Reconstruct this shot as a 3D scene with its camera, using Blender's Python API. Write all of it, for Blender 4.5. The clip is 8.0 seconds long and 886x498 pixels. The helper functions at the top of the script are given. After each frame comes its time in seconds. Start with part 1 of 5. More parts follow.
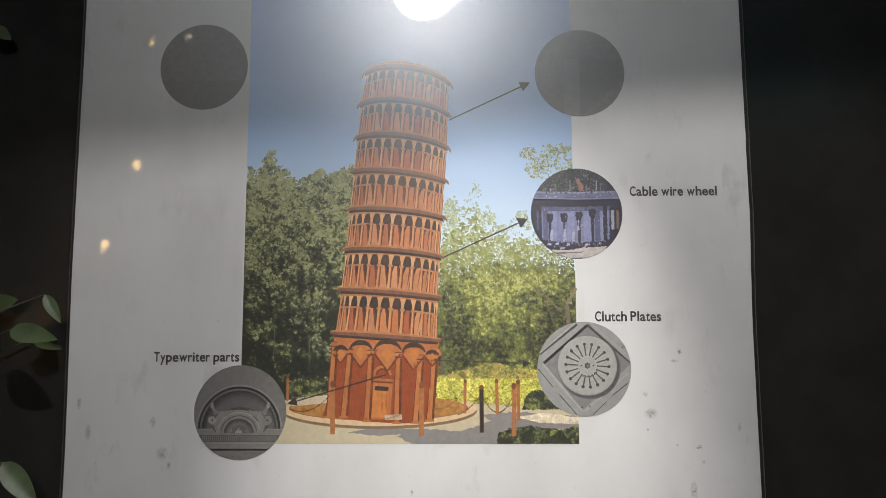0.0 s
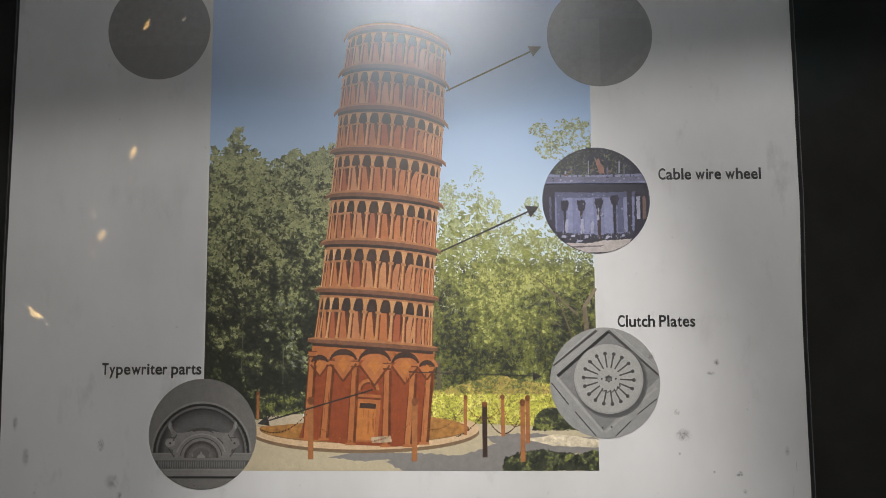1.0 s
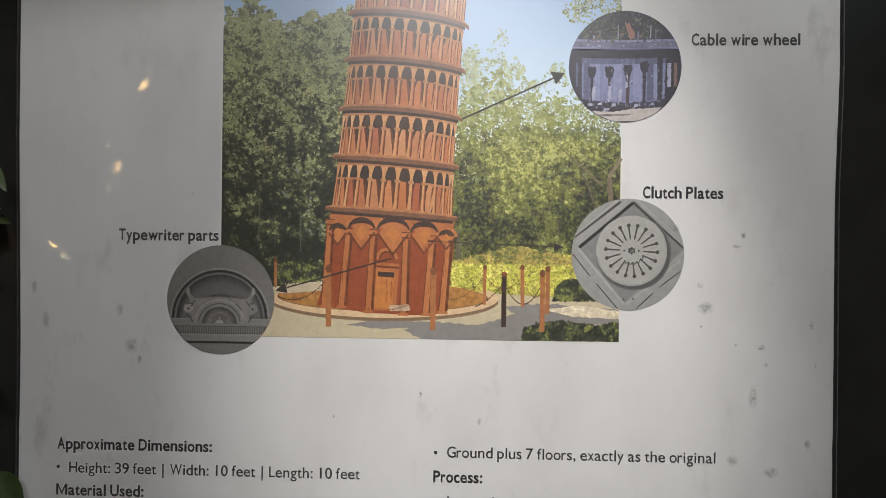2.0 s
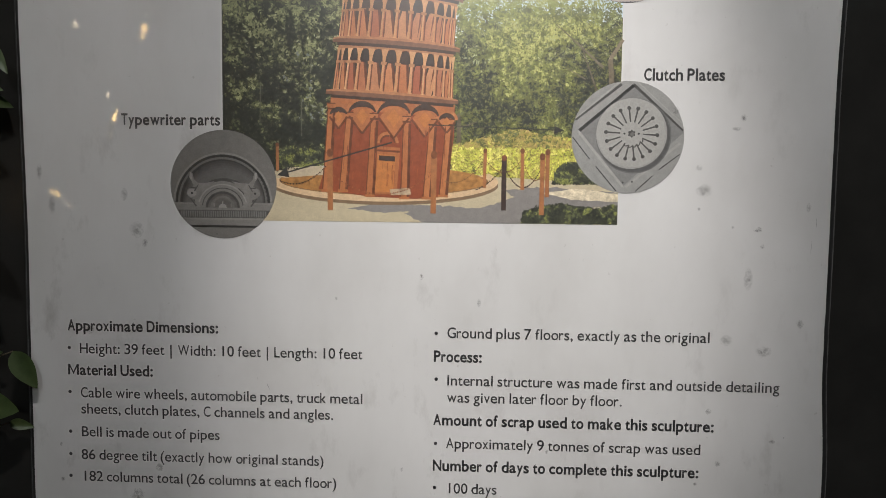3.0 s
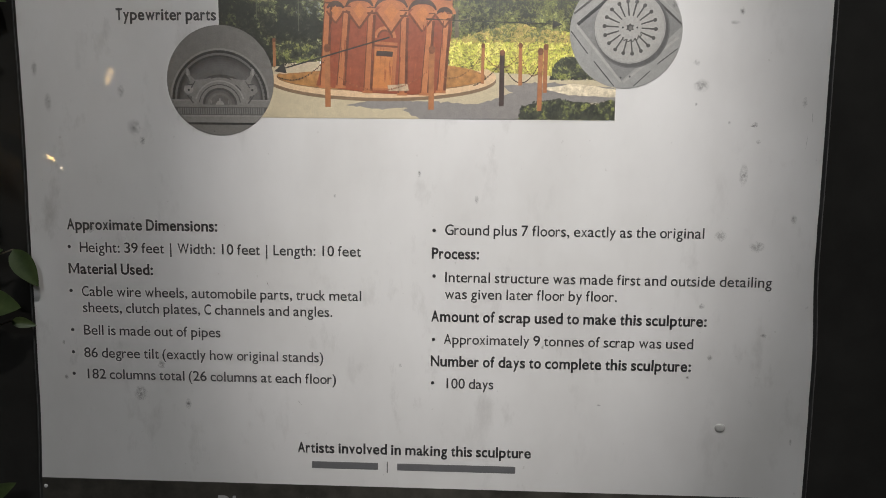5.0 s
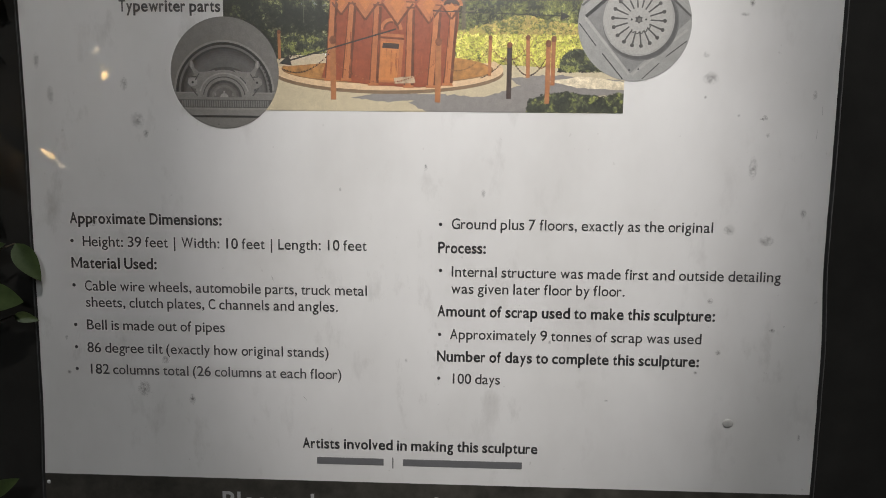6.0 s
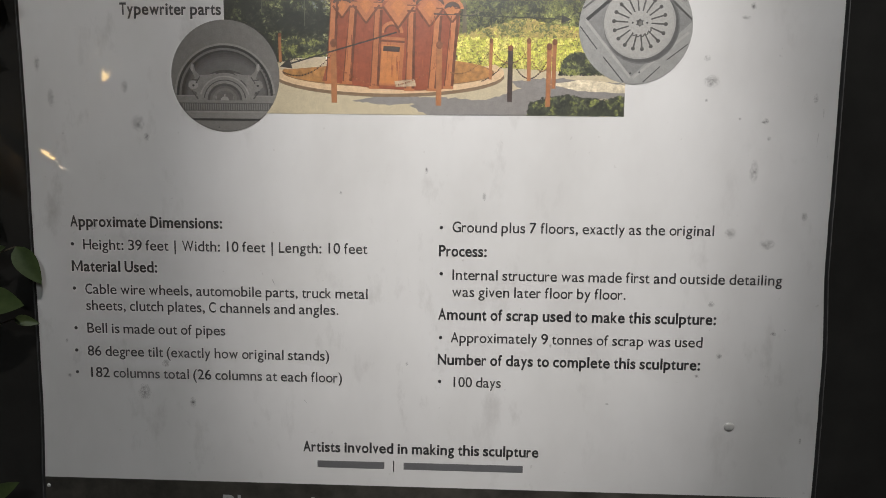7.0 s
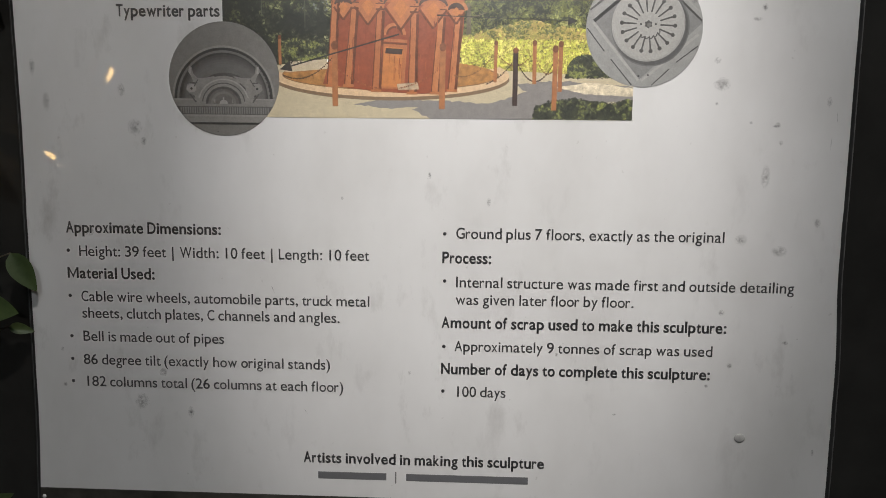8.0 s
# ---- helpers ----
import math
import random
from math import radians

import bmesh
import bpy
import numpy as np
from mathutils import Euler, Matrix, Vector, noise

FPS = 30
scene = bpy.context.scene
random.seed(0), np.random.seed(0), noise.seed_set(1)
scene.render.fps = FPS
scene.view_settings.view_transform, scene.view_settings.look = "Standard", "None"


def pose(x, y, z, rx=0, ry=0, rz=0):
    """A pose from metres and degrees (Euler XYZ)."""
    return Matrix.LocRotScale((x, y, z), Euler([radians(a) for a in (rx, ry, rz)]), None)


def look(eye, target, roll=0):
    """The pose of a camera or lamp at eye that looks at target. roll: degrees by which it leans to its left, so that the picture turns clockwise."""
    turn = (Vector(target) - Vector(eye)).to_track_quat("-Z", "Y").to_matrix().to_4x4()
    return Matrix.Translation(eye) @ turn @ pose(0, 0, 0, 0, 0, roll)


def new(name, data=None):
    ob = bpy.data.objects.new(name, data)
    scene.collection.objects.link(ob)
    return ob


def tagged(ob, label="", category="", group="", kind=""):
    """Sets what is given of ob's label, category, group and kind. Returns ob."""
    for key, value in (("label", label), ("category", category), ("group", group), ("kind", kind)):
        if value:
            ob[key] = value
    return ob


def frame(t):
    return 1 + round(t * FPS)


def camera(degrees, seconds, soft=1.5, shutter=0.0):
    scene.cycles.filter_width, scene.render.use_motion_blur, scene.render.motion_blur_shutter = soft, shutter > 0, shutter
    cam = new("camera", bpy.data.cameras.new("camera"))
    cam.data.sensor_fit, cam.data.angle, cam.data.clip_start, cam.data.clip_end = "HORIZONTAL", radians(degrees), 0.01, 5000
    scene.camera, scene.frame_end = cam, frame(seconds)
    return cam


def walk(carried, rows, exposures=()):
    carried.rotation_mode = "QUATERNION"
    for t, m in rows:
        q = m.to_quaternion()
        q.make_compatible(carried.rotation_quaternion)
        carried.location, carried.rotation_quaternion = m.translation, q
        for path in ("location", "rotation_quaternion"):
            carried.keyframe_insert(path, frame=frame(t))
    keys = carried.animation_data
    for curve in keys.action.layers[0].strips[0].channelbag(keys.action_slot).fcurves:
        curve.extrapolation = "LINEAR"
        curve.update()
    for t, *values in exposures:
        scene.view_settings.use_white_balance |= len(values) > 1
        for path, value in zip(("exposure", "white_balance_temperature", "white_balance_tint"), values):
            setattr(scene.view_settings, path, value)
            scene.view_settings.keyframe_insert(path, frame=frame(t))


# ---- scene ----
cam = camera(66.6, 8.0, soft=0.6)
PATH = [
    (0, (0.04, -0.9, 1.586), (-0.003, 1.088, 1.8), -0.2),
    (0.5, (0.038, -0.833, 1.631), (0.008, 1.153, 1.862), -0.1),
    (1, (0.042, -0.769, 1.608), (-0.003, 1.223, 1.782), -0.3),
    (1.5, (0.035, -0.751, 1.566), (-0.031, 1.246, 1.653), 0.1),
    (2, (0.033, -0.748, 1.527), (-0.049, 1.25, 1.529), 0.6),
    (3.5, (0.039, -0.765, 1.417), (-0.052, 1.225, 1.242), 0.6),
    (4, (0.037, -0.77, 1.394), (-0.05, 1.218, 1.198), 0.6),
    (4.5, (0.039, -0.771, 1.377), (-0.04, 1.216, 1.162), 0.6),
    (6, (0.027, -0.764, 1.366), (-0.044, 1.22, 1.126), 0.7),
    (6.5, (0.028, -0.762, 1.367), (-0.042, 1.222, 1.128), 0.6),
    (7, (0.026, -0.763, 1.368), (-0.045, 1.221, 1.132), 0.7),
    (7.5, (0.026, -0.76, 1.369), (-0.048, 1.224, 1.134), 0.6),
    (8, (0.024, -0.745, 1.373), (-0.054, 1.24, 1.138), 0.7),
]
walk(cam, [(t, look(eye, target, roll)) for t, eye, target, roll in PATH], [(0.0, 0.04), (0.5, -0.16), (1.0, -0.2), (1.5, -0.14), (2.0, -0.12), (3.5, -0.16), (4.5, -0.06), (8.0, 0.0)])

# ---- world and lamps: a park at night ----
night = bpy.data.worlds.new("night")
scene.world = night
night.use_nodes = True
night.node_tree.nodes["Background"].inputs[0].default_value = (0.35, 0.42, 0.5, 1)
night.node_tree.nodes["Background"].inputs[1].default_value = 0.02
SPOT_POWER, SPOT_CONE = 292.0, 20.0
WIDE_POWER, WIDE_CONE = 94.0, 80.0
GLOBE_GLOW = 72.0


# ---- materials ----
def ink(r, g, b):
    """The reflectance of a printed colour, from its 0-255 tone on the white of the sheet."""
    def lin(c):
        c = c / 255
        return c / 12.92 if c <= 0.04045 else ((c + 0.055) / 1.055) ** 2.4
    return tuple(min(0.85, 1.28 * lin(c)) for c in (r, g, b))


def material(name, rough=0.5, metal=0.0, spec=0.5):
    m = bpy.data.materials.new(name)
    m.use_nodes = True
    b = m.node_tree.nodes["Principled BSDF"]
    b.inputs["Roughness"].default_value = rough
    b.inputs["Metallic"].default_value = metal
    b.inputs["Specular IOR Level"].default_value = spec
    return m, m.node_tree.nodes, m.node_tree.links, b


def ramp(nodes, stops):
    n = nodes.new("ShaderNodeValToRGB")
    e = n.color_ramp.elements
    while len(e) < len(stops):
        e.new(0.5)
    for k, (p, c) in zip(e, stops):
        k.position, k.color = p, (*c, 1)
    return n


def noise_tex(nodes, links, scale, detail=4.0, rough=0.6, stretch=None):
    co = nodes.new("ShaderNodeTexCoord")
    n = nodes.new("ShaderNodeTexNoise")
    n.inputs["Scale"].default_value = scale
    n.inputs["Detail"].default_value = detail
    n.inputs["Roughness"].default_value = rough
    if stretch:
        mp = nodes.new("ShaderNodeMapping")
        mp.inputs["Scale"].default_value = stretch
        links.new(co.outputs["Object"], mp.inputs["Vector"])
        links.new(mp.outputs["Vector"], n.inputs["Vector"])
    else:
        links.new(co.outputs["Object"], n.inputs["Vector"])
    return n


def mixed(nodes, links, kind, fac, a, b):
    """A colour mix; fac, a and b are sockets or values."""
    n = nodes.new("ShaderNodeMix")
    n.data_type, n.blend_type = "RGBA", kind
    for socket, v in ((n.inputs[0], fac), (n.inputs[6], a), (n.inputs[7], b)):
        if isinstance(v, bpy.types.NodeSocket):
            links.new(v, socket)
        else:
            socket.default_value = v if isinstance(v, (int, float)) else (*v, 1)
    return n.outputs[2]


HAZE, GLOSS = 0.33, 1.0


def laminate(m, nodes, links, b):
    """The worn clear film over all that is printed: a hazy sheen and a sharp one."""
    b.inputs["Roughness"].default_value = HAZE
    b.inputs["Specular IOR Level"].default_value = GLOSS
    b.inputs["IOR"].default_value = 1.9
    b.inputs["Coat Weight"].default_value = 0.7
    b.inputs["Coat Roughness"].default_value = 0.015
    b.inputs["Coat IOR"].default_value = 1.45
    wob = noise_tex(nodes, links, 38.0, 2.0)
    bump = nodes.new("ShaderNodeBump")
    bump.inputs["Strength"].default_value = 0.03
    bump.inputs["Distance"].default_value = 0.002
    links.new(wob.outputs["Fac"], bump.inputs["Height"])
    links.new(bump.outputs["Normal"], b.inputs["Coat Normal"])
    return m


def printed(name, *tones, grain=900.0, each=False, mottle=1.0):
    """Ink under the film. With several tones each loose piece takes its own."""
    m, nodes, links, b = material(name)
    speck = noise_tex(nodes, links, grain, 3.0, 0.7)
    speck_r = ramp(nodes, [(0.3, (0.86, 0.86, 0.86)), (0.7, (1.14, 1.14, 1.14))])
    links.new(speck.outputs["Fac"], speck_r.inputs[0])
    blotch = noise_tex(nodes, links, 120.0, 5.0, 0.62)
    blotch_r = ramp(nodes, [(0.3, (1 - 0.42 * mottle,) * 3), (0.5, (1, 1, 1)), (0.72, (1 + 0.42 * mottle,) * 3)])
    links.new(blotch.outputs["Fac"], blotch_r.inputs[0])
    if len(tones) == 1:
        base = (ink(*tones[0]))
    else:
        pieces = nodes.new("ShaderNodeObjectInfo" if each else "ShaderNodeNewGeometry")
        r = ramp(nodes, [(i / (len(tones) - 1), ink(*c)) for i, c in enumerate(tones)])
        links.new(pieces.outputs["Random" if each else "Random Per Island"], r.inputs[0])
        base = r.outputs[0]
    tone = mixed(nodes, links, "MULTIPLY", 1.0, base, speck_r.outputs[0])
    links.new(mixed(nodes, links, "MULTIPLY", 1.0, tone, blotch_r.outputs[0]), b.inputs["Base Color"])
    return laminate(m, nodes, links, b)


def sheet_material():
    m, nodes, links, b = material("weathered_white_sheet")
    big = noise_tex(nodes, links, 5.0, 5.0, 0.6, (1.0, 1.0, 0.6))
    r1 = ramp(nodes, [(0.3, (0.62, 0.612, 0.595)), (0.5, (0.71, 0.705, 0.693)), (0.68, (0.77, 0.766, 0.757))])
    links.new(big.outputs["Fac"], r1.inputs[0])
    smear = noise_tex(nodes, links, 26.0, 6.0, 0.65, (1.0, 1.0, 0.45))
    r2 = ramp(nodes, [(0.56, (1, 1, 1)), (0.76, (0.64, 0.63, 0.61))])
    links.new(smear.outputs["Fac"], r2.inputs[0])
    where = noise_tex(nodes, links, 3.1, 2.0)
    r3 = ramp(nodes, [(0.40, (0, 0, 0)), (0.62, (1, 1, 1))])
    links.new(where.outputs["Fac"], r3.inputs[0])
    fleck = noise_tex(nodes, links, 120.0, 2.0)
    r4 = ramp(nodes, [(0.7, (1, 1, 1)), (0.78, (0.62, 0.6, 0.58))])
    links.new(fleck.outputs["Fac"], r4.inputs[0])
    c = mixed(nodes, links, "MULTIPLY", r3.outputs[0], r1.outputs[0], r2.outputs[0])
    c = mixed(nodes, links, "MULTIPLY", 0.5, c, r4.outputs[0])
    links.new(c, b.inputs["Base Color"])
    return laminate(m, nodes, links, b)


def plain(name, dark, light, scale=12.0, rough=0.5, metal=0.0, spec=0.5, bump=0.0):
    m, nodes, links, b = material(name, rough, metal, spec)
    n = noise_tex(nodes, links, scale, 6.0, 0.65)
    r = ramp(nodes, [(0.3, dark), (0.7, light)])
    links.new(n.outputs["Fac"], r.inputs[0])
    links.new(r.outputs[0], b.inputs["Base Color"])
    if bump:
        bp = nodes.new("ShaderNodeBump")
        bp.inputs["Strength"].default_value = bump
        links.new(n.outputs["Fac"], bp.inputs["Height"])
        links.new(bp.outputs["Normal"], b.inputs["Normal"])
    return m


def glowing(name, colour, strength):
    m, nodes, links, b = material(name)
    b.inputs["Base Color"].default_value = (*colour, 1)
    b.inputs["Emission Color"].default_value = (*colour, 1)
    b.inputs["Emission Strength"].default_value = strength
    return m


def stain_material(name, colour, cover):
    """Dirt on the film that thins out towards its rim."""
    m, nodes, links, b = material(name, 0.6)
    b.inputs["Base Color"].default_value = (*colour, 1)
    n = noise_tex(nodes, links, 210.0, 5.0, 0.65)
    r = ramp(nodes, [(0.34, (0.05, 0.05, 0.05)), (0.64, (1, 1, 1))])
    links.new(n.outputs["Fac"], r.inputs[0])
    co = nodes.new("ShaderNodeTexCoord")
    mp = nodes.new("ShaderNodeMapping")
    mp.inputs["Location"].default_value = (-0.5, 0.0, -0.5)
    mp.inputs["Scale"].default_value = (1.0, 0.0, 1.0)
    links.new(co.outputs["Generated"], mp.inputs["Vector"])
    far = nodes.new("ShaderNodeVectorMath")
    far.operation = "LENGTH"
    links.new(mp.outputs["Vector"], far.inputs[0])
    rim = ramp(nodes, [(0.08, (cover, cover, cover)), (0.46, (0, 0, 0))])
    links.new(far.outputs["Value"], rim.inputs[0])
    links.new(mixed(nodes, links, "MULTIPLY", 1.0, r.outputs[0], rim.outputs[0]), b.inputs["Alpha"])
    return m


def sky_print():
    m, nodes, links, b = material("printed_sky")
    co = nodes.new("ShaderNodeTexCoord")
    sep = nodes.new("ShaderNodeSeparateXYZ")
    links.new(co.outputs["Generated"], sep.inputs[0])
    # the top tone is paled to stand in for the lamp's veil on the film
    r = ramp(nodes, [(0.3, ink(196, 208, 222)), (0.62, ink(150, 178, 212)), (1.0, ink(150, 172, 204))])
    links.new(sep.outputs["Z"], r.inputs[0])
    links.new(r.outputs[0], b.inputs["Base Color"])
    return laminate(m, nodes, links, b)


SHEET = sheet_material()
TEXT = printed("dark_print", (26, 26, 28), mottle=0.3)
PALE_TEXT = printed("pale_print", (150, 150, 150), mottle=0.3)
BLACK_BAND = plain("scuffed_black_print", (0.022, 0.021, 0.018), (0.075, 0.07, 0.06), 30.0, 0.35)
BLACK = plain("black_gloss_paint", (0.018, 0.0178, 0.0165), (0.028, 0.0275, 0.0255), 9.0, 0.16)
EDGE = plain("grey_sheet_edge", (0.03, 0.03, 0.03), (0.12, 0.12, 0.115), 40.0, 0.3)
CARRIER = plain("dark_carrier", (0.012, 0.012, 0.012), (0.03, 0.03, 0.03), 40.0, 0.3)
RIM_HIGHLIGHT = plain("pale_rim_highlight", (0.05, 0.05, 0.05), (0.14, 0.14, 0.137), 60.0, 0.4)
STEEL = plain("dark_steel", (0.02, 0.02, 0.02), (0.05, 0.05, 0.05), 20.0, 0.45, 0.6)


# ---- small tools ----
def link_mesh(name, verts, faces, mat, parent=None, label="", smooth=False):
    me = bpy.data.meshes.new(name)
    me.from_pydata(verts, [], faces)
    me.materials.append(mat)
    if smooth:
        me.polygons.foreach_set("use_smooth", [True] * len(me.polygons))
    ob = new(name, me)
    if parent:
        ob.parent = parent
    return tagged(ob, label)


def part(name, bm, mat, parent=None, label="", smooth=False):
    me = bpy.data.meshes.new(name)
    bm.to_mesh(me)
    bm.free()
    me.materials.append(mat)
    if smooth:
        me.polygons.foreach_set("use_smooth", [True] * len(me.polygons))
    ob = new(name, me)
    if parent:
        ob.parent = parent
    return tagged(ob, label)


def box(bm, x0, x1, y0, y1, z0, z1, bevel=0.0):
    m = Matrix.LocRotScale(((x0 + x1) / 2, (y0 + y1) / 2, (z0 + z1) / 2), None, (x1 - x0, y1 - y0, z1 - z0))
    made = bmesh.ops.create_cube(bm, size=1, matrix=m)["verts"]
    if bevel:
        edges = {e for v in made for e in v.link_edges}
        bmesh.ops.bevel(bm, geom=list(edges), offset=bevel, segments=2, affect="EDGES")


def tube(bm, a, b, r0, r1, sides=12):
    a, b = Vector(a), Vector(b)
    turn = (b - a).to_track_quat("Z", "Y").to_matrix().to_4x4()
    bmesh.ops.create_cone(bm, cap_ends=True, segments=sides, radius1=r0, radius2=r1, depth=(b - a).length,
                          matrix=Matrix.Translation((a + b) / 2) @ turn)


def thing(name, x, y, z, label, category, group=""):
    ob = new(name)
    ob.location = (x, y, z)
    return tagged(ob, label, category, group)


class Flat:
    """Flat shapes of one ink, in millimetres from the lower left corner of a print at (X, Z); lift is in steps of film."""
    def __init__(self, X, Z, lift):
        self.X, self.Z, self.y = X, Z, -0.000015 * lift
        self.verts, self.faces = [], []

    def poly(self, pts):
        k = len(self.verts)
        y = self.y - 0.0000022 * (0.618034 * len(self.faces) % 1)
        self.verts += [(self.X + u / 1000, y, self.Z + v / 1000) for u, v in pts]
        self.faces.append(tuple(range(k, k + len(pts))))

    def line(self, a, b, w0, w1=None):
        w1 = w0 if w1 is None else w1
        dx, dy = b[0] - a[0], b[1] - a[1]
        d = math.hypot(dx, dy) or 1
        nx, ny = -dy / d / 2, dx / d / 2
        self.poly([(a[0] - nx * w0, a[1] - ny * w0), (b[0] - nx * w1, b[1] - ny * w1),
                   (b[0] + nx * w1, b[1] + ny * w1), (a[0] + nx * w0, a[1] + ny * w0)])

    def disc(self, c, rx, ry=None, a0=0, a1=360, n=24):
        ry = rx if ry is None else ry
        self.poly([(c[0] + rx * math.cos(radians(a0 + (a1 - a0) * i / n)), c[1] + ry * math.sin(radians(a0 + (a1 - a0) * i / n)))
                   for i in range(n if a1 - a0 == 360 else n + 1)])

    def arc(self, c, r0, r1, a0, a1, n=24, squash=1.0):
        for i in range(n):
            p, q = radians(a0 + (a1 - a0) * i / n), radians(a0 + (a1 - a0) * (i + 1) / n)
            self.poly([(c[0] + r * math.cos(s), c[1] + squash * r * math.sin(s)) for r, s in ((r0, p), (r1, p), (r1, q), (r0, q))])

    def each(self, name, mat, parent):
        """Every shape as a piece of its own."""
        for f in self.faces:
            link_mesh(name, [self.verts[i] for i in f], [tuple(range(len(f)))], mat, parent)

    def done(self, name, mat, parent, label=""):
        return link_mesh(name, self.verts, self.faces, mat, parent, label)


# ---- ground and surroundings ----
bm = bmesh.new()
bmesh.ops.create_grid(bm, x_segments=40, y_segments=40, size=60)
PAVING = plain("dark_paving", (0.05, 0.048, 0.045), (0.1, 0.095, 0.09), 3.0, 0.8, bump=0.3)
tagged(part("ground", bm, PAVING), "dark paved park ground at night", "ground", kind="structure")

# ---- the information board ----
board = thing("info_board", -0.025, 0.03, 0, "tall white information board with a printed tower photograph, worn and stained", "sign")
board_at = Matrix.Translation((0.025, -0.03, 0))
L, R, BOTTOM, TOP, BAND = -0.481, 0.4265, 0.80, 2.22, 0.991


def on_board(ob):
    """Hang a part on the board where its mesh stands."""
    ob.parent = board
    ob.matrix_parent_inverse = board_at
    return ob


# the sheet's cut edges waver and are not quite straight
def step(q):
    q = min(max(q, 0.0), 1.0)
    return q * q * (3 - 2 * q)


def edges(z):
    wl = 0.0008 * noise.noise((z * 9, 2, 0)) + 0.0005 * noise.noise((z * 40, 2, 3))
    wr = 0.0008 * noise.noise((z * 9, 2, 7)) + 0.0005 * noise.noise((z * 40, 2, 9))
    left = -0.4785 - 0.0035 * step((z - 1.45) / 0.2) - 0.003 * step((1.08 - z) / 0.1)
    right = 0.4270 + 0.0050 * step((1.27 - z) / 0.12) + 0.0035 * step((z - 1.55) / 0.2)
    return left + wl, right + wr


def wavy_sheet(z0, z1, y, out=0.0, only=None):
    """A sheet between the wavering edges, so far beyond them; only=(side, a, b) keeps a strip along one edge."""
    n = max(6, int((z1 - z0) / 0.02))
    verts, faces = [], []
    for i in range(n + 1):
        z = z0 + (z1 - z0) * i / n
        a, b = edges(z)
        a, b = a - out, b + out
        if only:
            side, p, q = only
            a, b = (edges(z)[0] - q, edges(z)[0] - p) if side < 0 else (edges(z)[1] + p, edges(z)[1] + q)
        verts += [(a + (b - a) * f / 8, y, z) for f in range(9)]
    for i in range(n):
        for f in range(8):
            k = i * 9 + f
            faces.append((k, k + 1, k + 10, k + 9))
    return verts, faces


# dark carrier sheet, its cut rim's highlight painted as a pale strip
bm = bmesh.new()
box(bm, L + 0.002, R - 0.002, 0.0014, 0.0065, BOTTOM, TOP, 0.0007)
on_board(part("carrier_core", bm, EDGE, label="thin grey carrier board behind the print"))
on_board(link_mesh("carrier_sheet", *wavy_sheet(BOTTOM, TOP, 0.0008, 0.0052), CARRIER, label="dark carrier sheet showing as a strip beyond the print"))
for side in (-1, 1):
    on_board(link_mesh("rim_highlight", *wavy_sheet(BOTTOM, TOP, 0.0004, only=(side, 0.0042 if side > 0 else 0.0030, 0.0054 if side > 0 else 0.0038)), RIM_HIGHLIGHT, label="painted pale highlight along the cut edge"))
sheet = on_board(link_mesh("printed_sheet", *wavy_sheet(BAND, TOP, 0.0), SHEET, label="white laminated sheet with grey stains and scratches"))
band = on_board(link_mesh("lower_band", *wavy_sheet(BOTTOM, BAND, 0.0), BLACK_BAND, label="scuffed black band along the foot of the sheet"))
bm = bmesh.new()
box(bm, -0.82, 0.80, 0.0075, 0.03, 0.55, TOP + 0.06, 0.002)
on_board(part("backing_panel", bm, BLACK, label="glossy black backing panel"))
for x in (-0.62, 0.60):
    bm = bmesh.new()
    box(bm, x - 0.03, x + 0.03, 0.03, 0.09, 0.0, 2.2, 0.004)
    on_board(part("post", bm, STEEL, label="dark square steel post"))
bm = bmesh.new()
bmesh.ops.create_uvsphere(bm, u_segments=14, v_segments=8, radius=0.0024, matrix=Matrix.Translation((-0.4775, 0, 0.980)) @ Matrix.Diagonal((1, 0.5, 1, 1)))
on_board(part("rivet", bm, plain("rivet_metal", (0.5, 0.5, 0.5), (0.7, 0.7, 0.7), 80, 0.4), label="small pale rivet", smooth=True))


# ---- lettering ----
def glyphs(body, bold):
    cu = bpy.data.curves.new("lettering", "FONT")
    cu.body, cu.size, cu.resolution_u = body, 1.0, 4
    cu.offset = (0.022 if bold else 0.006) if body != "M" else 0.002
    ob = bpy.data.objects.new("lettering", cu)
    scene.collection.objects.link(ob)
    dg = bpy.context.evaluated_depsgraph_get()
    me = bpy.data.meshes.new_from_object(ob.evaluated_get(dg))
    bpy.data.objects.remove(ob)
    bpy.data.curves.remove(cu)
    return me


def extent(me):
    co = np.empty(len(me.vertices) * 3)
    me.vertices.foreach_get("co", co)
    return co.reshape(-1, 3)


CAP = extent(glyphs("H", False))[:, 1].max()


WIDE = {"W": 18, "M": 17, "m": 16, "w": 14.5, "N": 13, "U": 13, "G": 13, "D": 12.6, "H": 12.7, "A": 11.8, "B": 11.1, "C": 10.9, "P": 10.6, "T": 10,
        "L": 8.6, "I": 5.2, "a": 9.8, "c": 8.7, "e": 10.2, "f": 6.2, "g": 9.6, "i": 4.7, "k": 9.3, "l": 4.7, "r": 7.1, "s": 8, "t": 6.8, "v": 9.2,
        "x": 8.8, "y": 9.3, "z": 8, " ": 4.6, ",": 5.1, ".": 5.2, ":": 5.4, "(": 6.2, ")": 6.2, "|": 9.4, "j": 4.9}
LETTERS = {}


